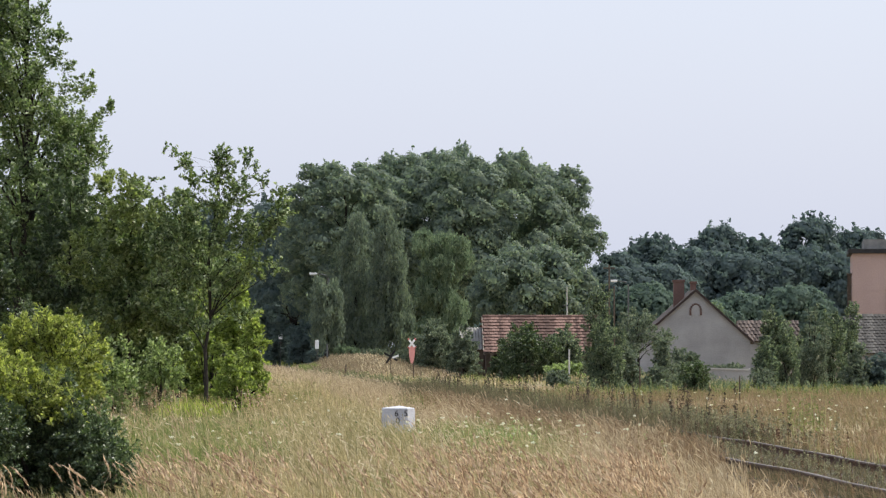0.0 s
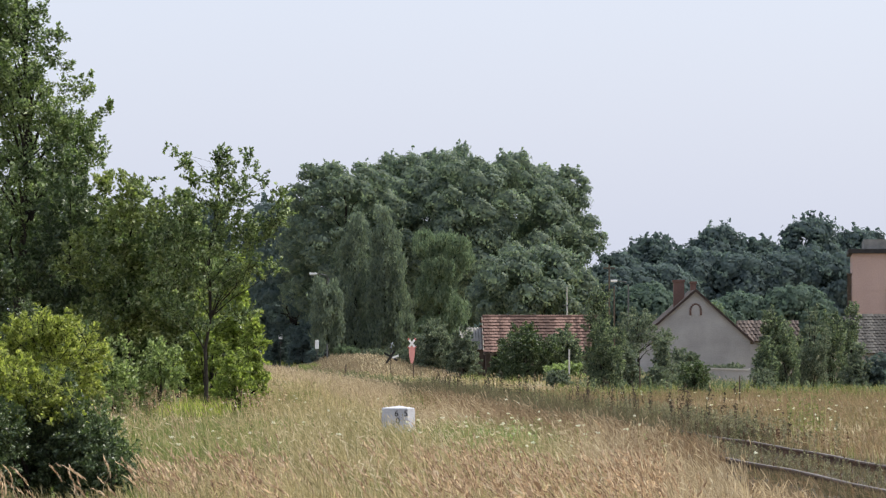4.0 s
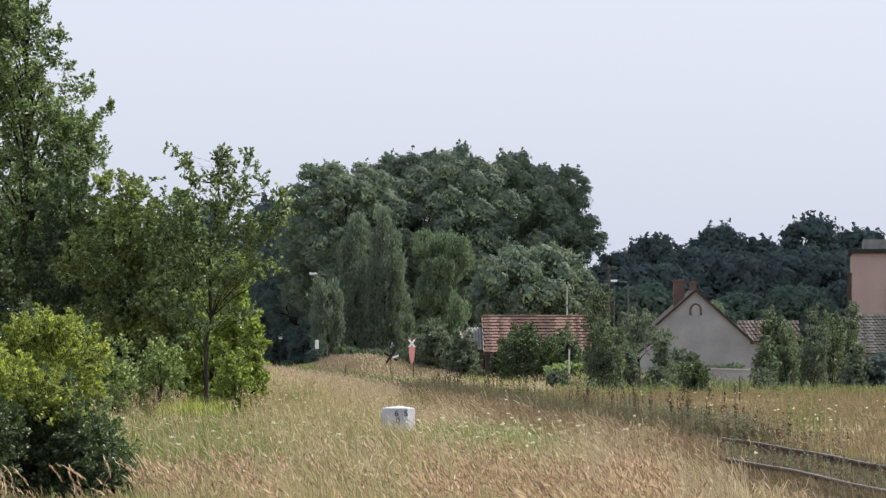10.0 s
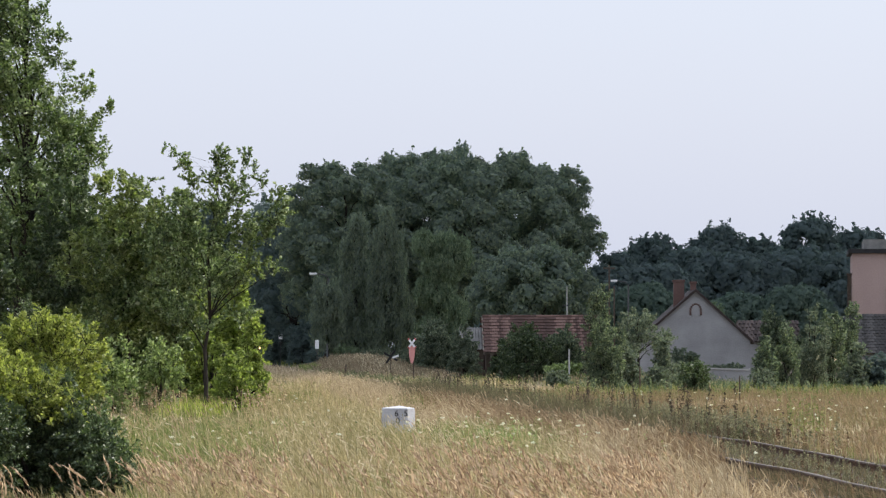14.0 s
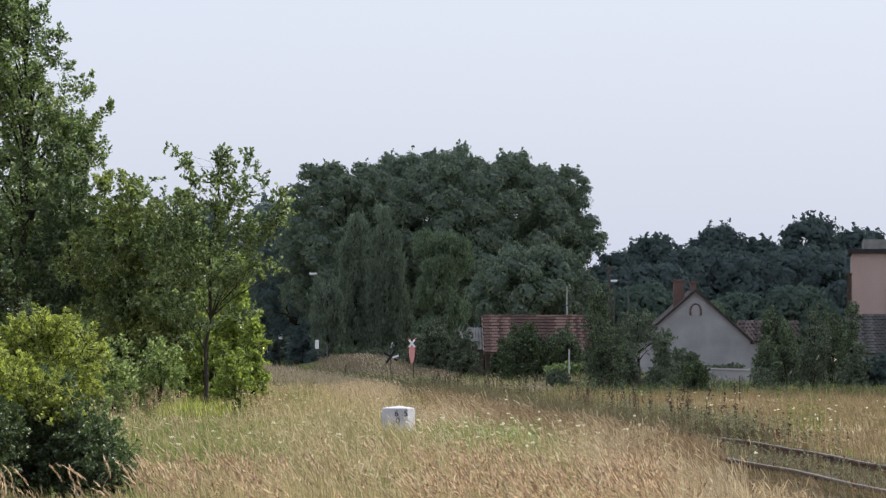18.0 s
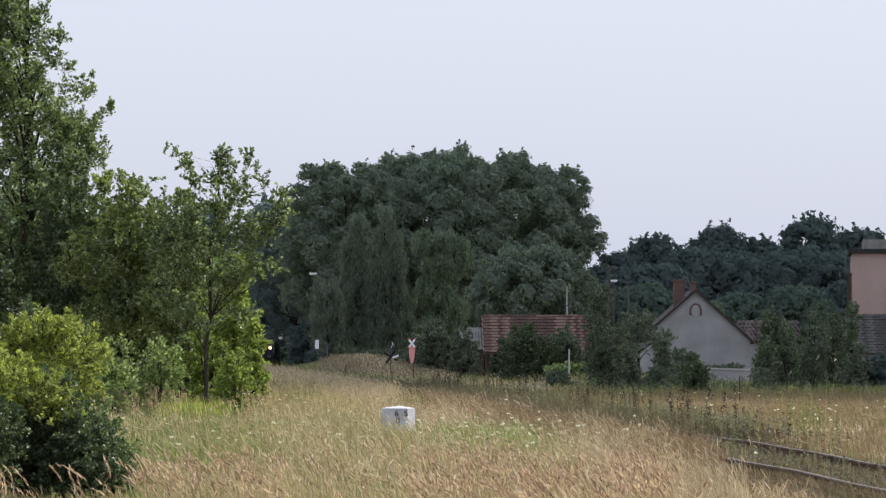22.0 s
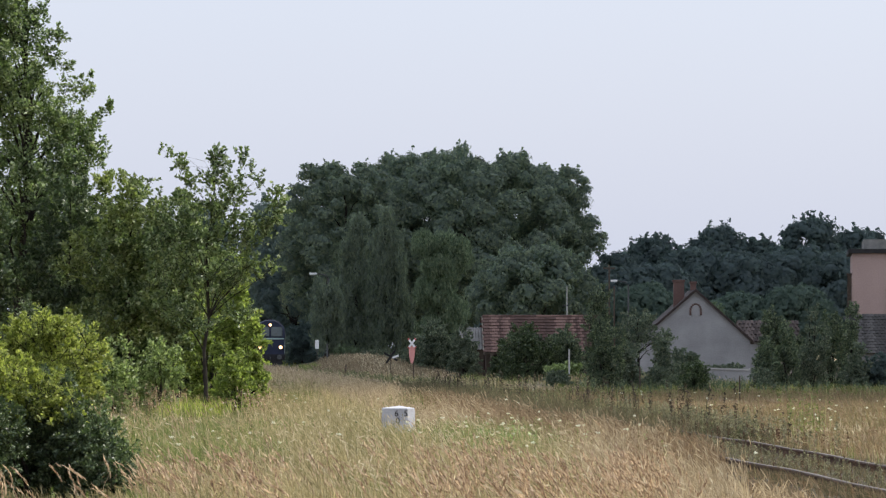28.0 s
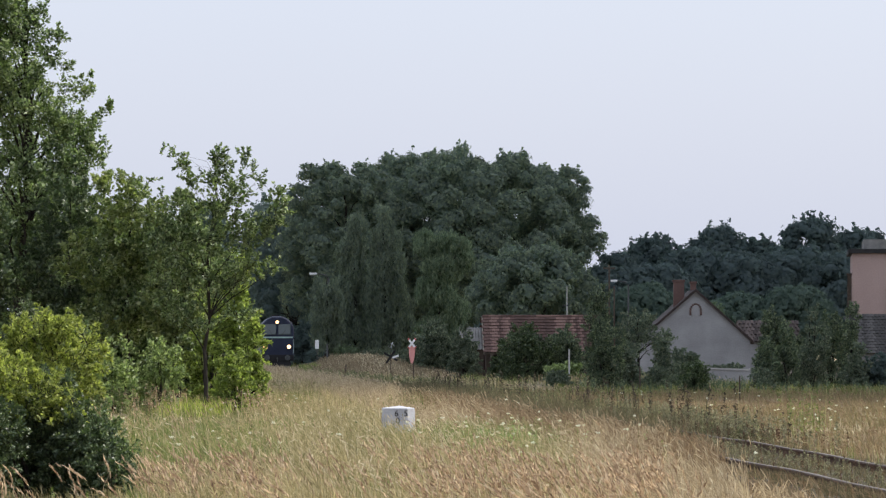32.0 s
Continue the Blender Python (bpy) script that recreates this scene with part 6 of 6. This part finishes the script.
    x, y = np.concatenate([xs[k], x[::3], rng.normal(7.0, .3, 12)]), np.concatenate([ys[k], y[::3], rng.uniform(69, 76, 12)])
    n = len(x)
    top = ground_z(x, y) + rng.uniform(.35, .62, n)
    idx = np.repeat(np.arange(n), 26)
    rad = rng.uniform(.012, .034, n)[idx] * np.sqrt(rng.random(len(idx)))
    a = rng.uniform(0, 6.28, len(idx))
    p = np.stack([x[idx] + np.cos(a) * rad, y[idx] + np.sin(a) * rad, top[idx] + rng.normal(0, .006, len(idx))], axis=1)
    ob = thing("umbel_flowers", 0, 0, 0, 0, "scattered white umbel flowers in the meadow", "flowers", kind="stuff")
    part("blossoms", leaves("blossoms", p, np.tile([[0, -.2, 1.0]], (len(p), 1)), .022, M_UMBEL, 37, .9), M_UMBEL, ob)["kind"] = "stuff"
    st, _ = blades("stems", x, y, top - ground_z(x, y), .006, M_GREEN, 38, .05)
    part("stems", st, None, ob)["kind"] = "stuff"


meadow()
rail_growth()
weeds()


# ---- single tufts that rock in the wind ----
def rocking_tufts():
    made = []
    src = []
    spots = []
    r = random.Random(77)
    while len(spots) < 60:
        y = r.uniform(30.5, 39)
        x = r.uniform(-.11, .06) * y
        if x < float(rail_x(y)) - 2.0 and x > -2.5 and (abs(x + .84) > .8):
            spots.append((x, y))
    for k, (x, y) in enumerate(spots):
        z = float(ground_z(x, y))
        if k < 5:
            n = 34
            ob = thing("grass_tuft", x, y, z, 0, "tuft of tall dry grass with brown seed heads", "grass tuft", "rocking grass tufts")
            bx, by = rng.normal(0, .16, n), rng.normal(0, .16, n)
            me, hm = blades("tuft", bx, by + 3.0, rng.uniform(.34, .6, n), .006, M_PINK, 300 + k, .5, .4, M_HEAD, (.20, .006), feather=True)
            for m in (me, hm):
                co = np.empty(len(m.vertices) * 3, dtype=np.float32)
                m.vertices.foreach_get("co", co)
                co = co.reshape(-1, 3) - np.array([0, 3.0, float(ground_z(0, 3.0))], dtype=np.float32)
                m.vertices.foreach_set("co", co.ravel())
            part("blade_clump", me, None, ob)["kind"] = "stuff"
            part("head_clump", hm, None, ob)["kind"] = "stuff"
            src.append(ob)
        else:
            ob = copy_thing(src[k % 5], pose(x, y, z, 0, 0, 0))
        made.append((ob, x, y, z))
    return made


TUFTS = rocking_tufts()



# ---- a cumulus cloud, high beyond the village, drifting in front of the sun ----
def make_cloud():
    r = random.Random(5)
    bm = bmesh.new()
    for k in range(60):
        g = bmesh.ops.create_icosphere(bm, subdivisions=3, radius=1.0)
        c = Vector((r.uniform(-230, 230), r.uniform(-150, 150), r.uniform(-10, 25)))
        s = r.uniform(38, 70)
        for v in g["verts"]:
            q = 1 + .12 * noise.noise(v.co * 2.5 + c)
            v.co = c + Vector((v.co.x * s * q, v.co.y * s * q, v.co.z * s * .45 * q))
    for f in bm.faces:
        f.smooth = True
    return tagged(part("cloud", bm, M_CLOUD), "white cumulus cloud drifting across the sun", "cloud")


CLOUD = make_cloud()


# ---- everything that moves ----
def motions():
    # the locomotive comes on at about 10 m/s
    rows = []
    for t, y in ((0, 657), (4, 614), (8, 571), (12, 528.5), (16, 486), (20, 443.7), (24, 401), (28, 360.6), (30, 341.8), (32, 323.7)):
        rows.append((t, pose(float(rail_x(y)), y, .252, 0, 0, 3.55)))
    walk(LOCO, rows)
    # the cloud's shadow comes over the wood and the village and stops short of the near meadow
    high = SUN_WAY * (600 / SUN_WAY.z)
    ahead = Vector((.86, .5, 0))          # the shadow's straight edge faces the near left
    walk(CLOUD, [(t, Matrix.Translation(high + Vector((0, edge, 0)) + ahead * 195) @ pose(0, 0, 0, 0, 0, -60))
                 for t, edge in ((0, 620), (7.5, 500), (8.8, 425), (10.2, 325), (11.6, 235), (13.2, 175), (17, 115), (20, 98), (25, 92), (32, 90))])
    # the swallow crosses low over the grass from right to left
    rows = [(0, pose(264, 47, 3.0)), (27, pose(15.2, 47, .9)), (28.7, pose(-.41, 47, .59)), (28.8, pose(-1.31, 47, .61, 35)), (28.9, pose(-2.15, 47, .58, 10)),
            (29.0, pose(-3.28, 47, .54, -10)), (29.1, pose(-4.25, 48.3, .7)), (29.3, pose(-6.2, 51.5, 1.6)), (32, pose(-34, 75, 6))]
    walk(BIRD, rows)
    for w, s in zip(WINGS, (-1, 1)):
        beat = [(0, 0)] + [(28.4 + .1 * k, a) for k, a in enumerate((20, -15, 30, -10, 25, -20, 60, -15, 20))] + [(32, 0)]
        walk(w, [(t, pose(0, 0, 0, s * a, 0, 0)) for t, a in beat])
    # the young tree rocks in the wind
    rock = ((0, 0), (1.5, 0), (2.5, 1), (3.5, 1), (5.5, -2), (6.2, 0), (7, 2), (8, -1), (9, 3), (10, 1), (10.5, 3), (11.5, 2), (12.5, 7), (13.5, -1), (14.5, -2), (16.5, 2), (17, -1), (17.7, 2), (18.5, -1), (20, 1),
            (21, -1), (22.5, 2), (24, 1), (25.5, -1), (27.5, -9), (28.2, -7), (29, -10), (30, -10), (31, -4), (32, -4))
    walk(SAPLING, [(t, pose(-5.97, 95, 0, 0, v * .13, 0)) for t, v in rock])
    for k, ob in enumerate(BIRCHES):
        at = ob.matrix_basis.translation.copy()
        walk(ob, [(t, pose(at.x, at.y, at.z, 0, .35 * math.sin(t * .9 + k * 2) + .2 * math.sin(t * 2.3 + k), 0)) for t in np.arange(0, 32.5, 1.0)])

    # nearer crowns and the tufts stir a little
    for k, (ob, much) in enumerate([(NEAR_TREES[0], .12), (NEAR_TREES[2], .2), (NEAR_TREES[3], .25), (YELLOW_SHRUB, .5)]):
        at = ob.matrix_basis.translation.copy()
        walk(ob, [(t, pose(at.x, at.y, at.z, 0, much * (math.sin(t * 1.3 + k * 2) + .6 * math.sin(t * 2.9 + k)), 0)) for t in np.arange(0, 32.5, 1.0)])
    for k, (ob, x, y, z) in enumerate(TUFTS):
        walk(ob, [(t, pose(x, y, z, 1.2 * math.sin(t * 1.9 + x), -2.5 + 3.0 * math.sin(t * 1.1 - x * .5 + y * .1) + 2.0 * math.sin(t * 2.7 + k), 0)) for t in np.arange(0, 32.5, .8)])


motions()
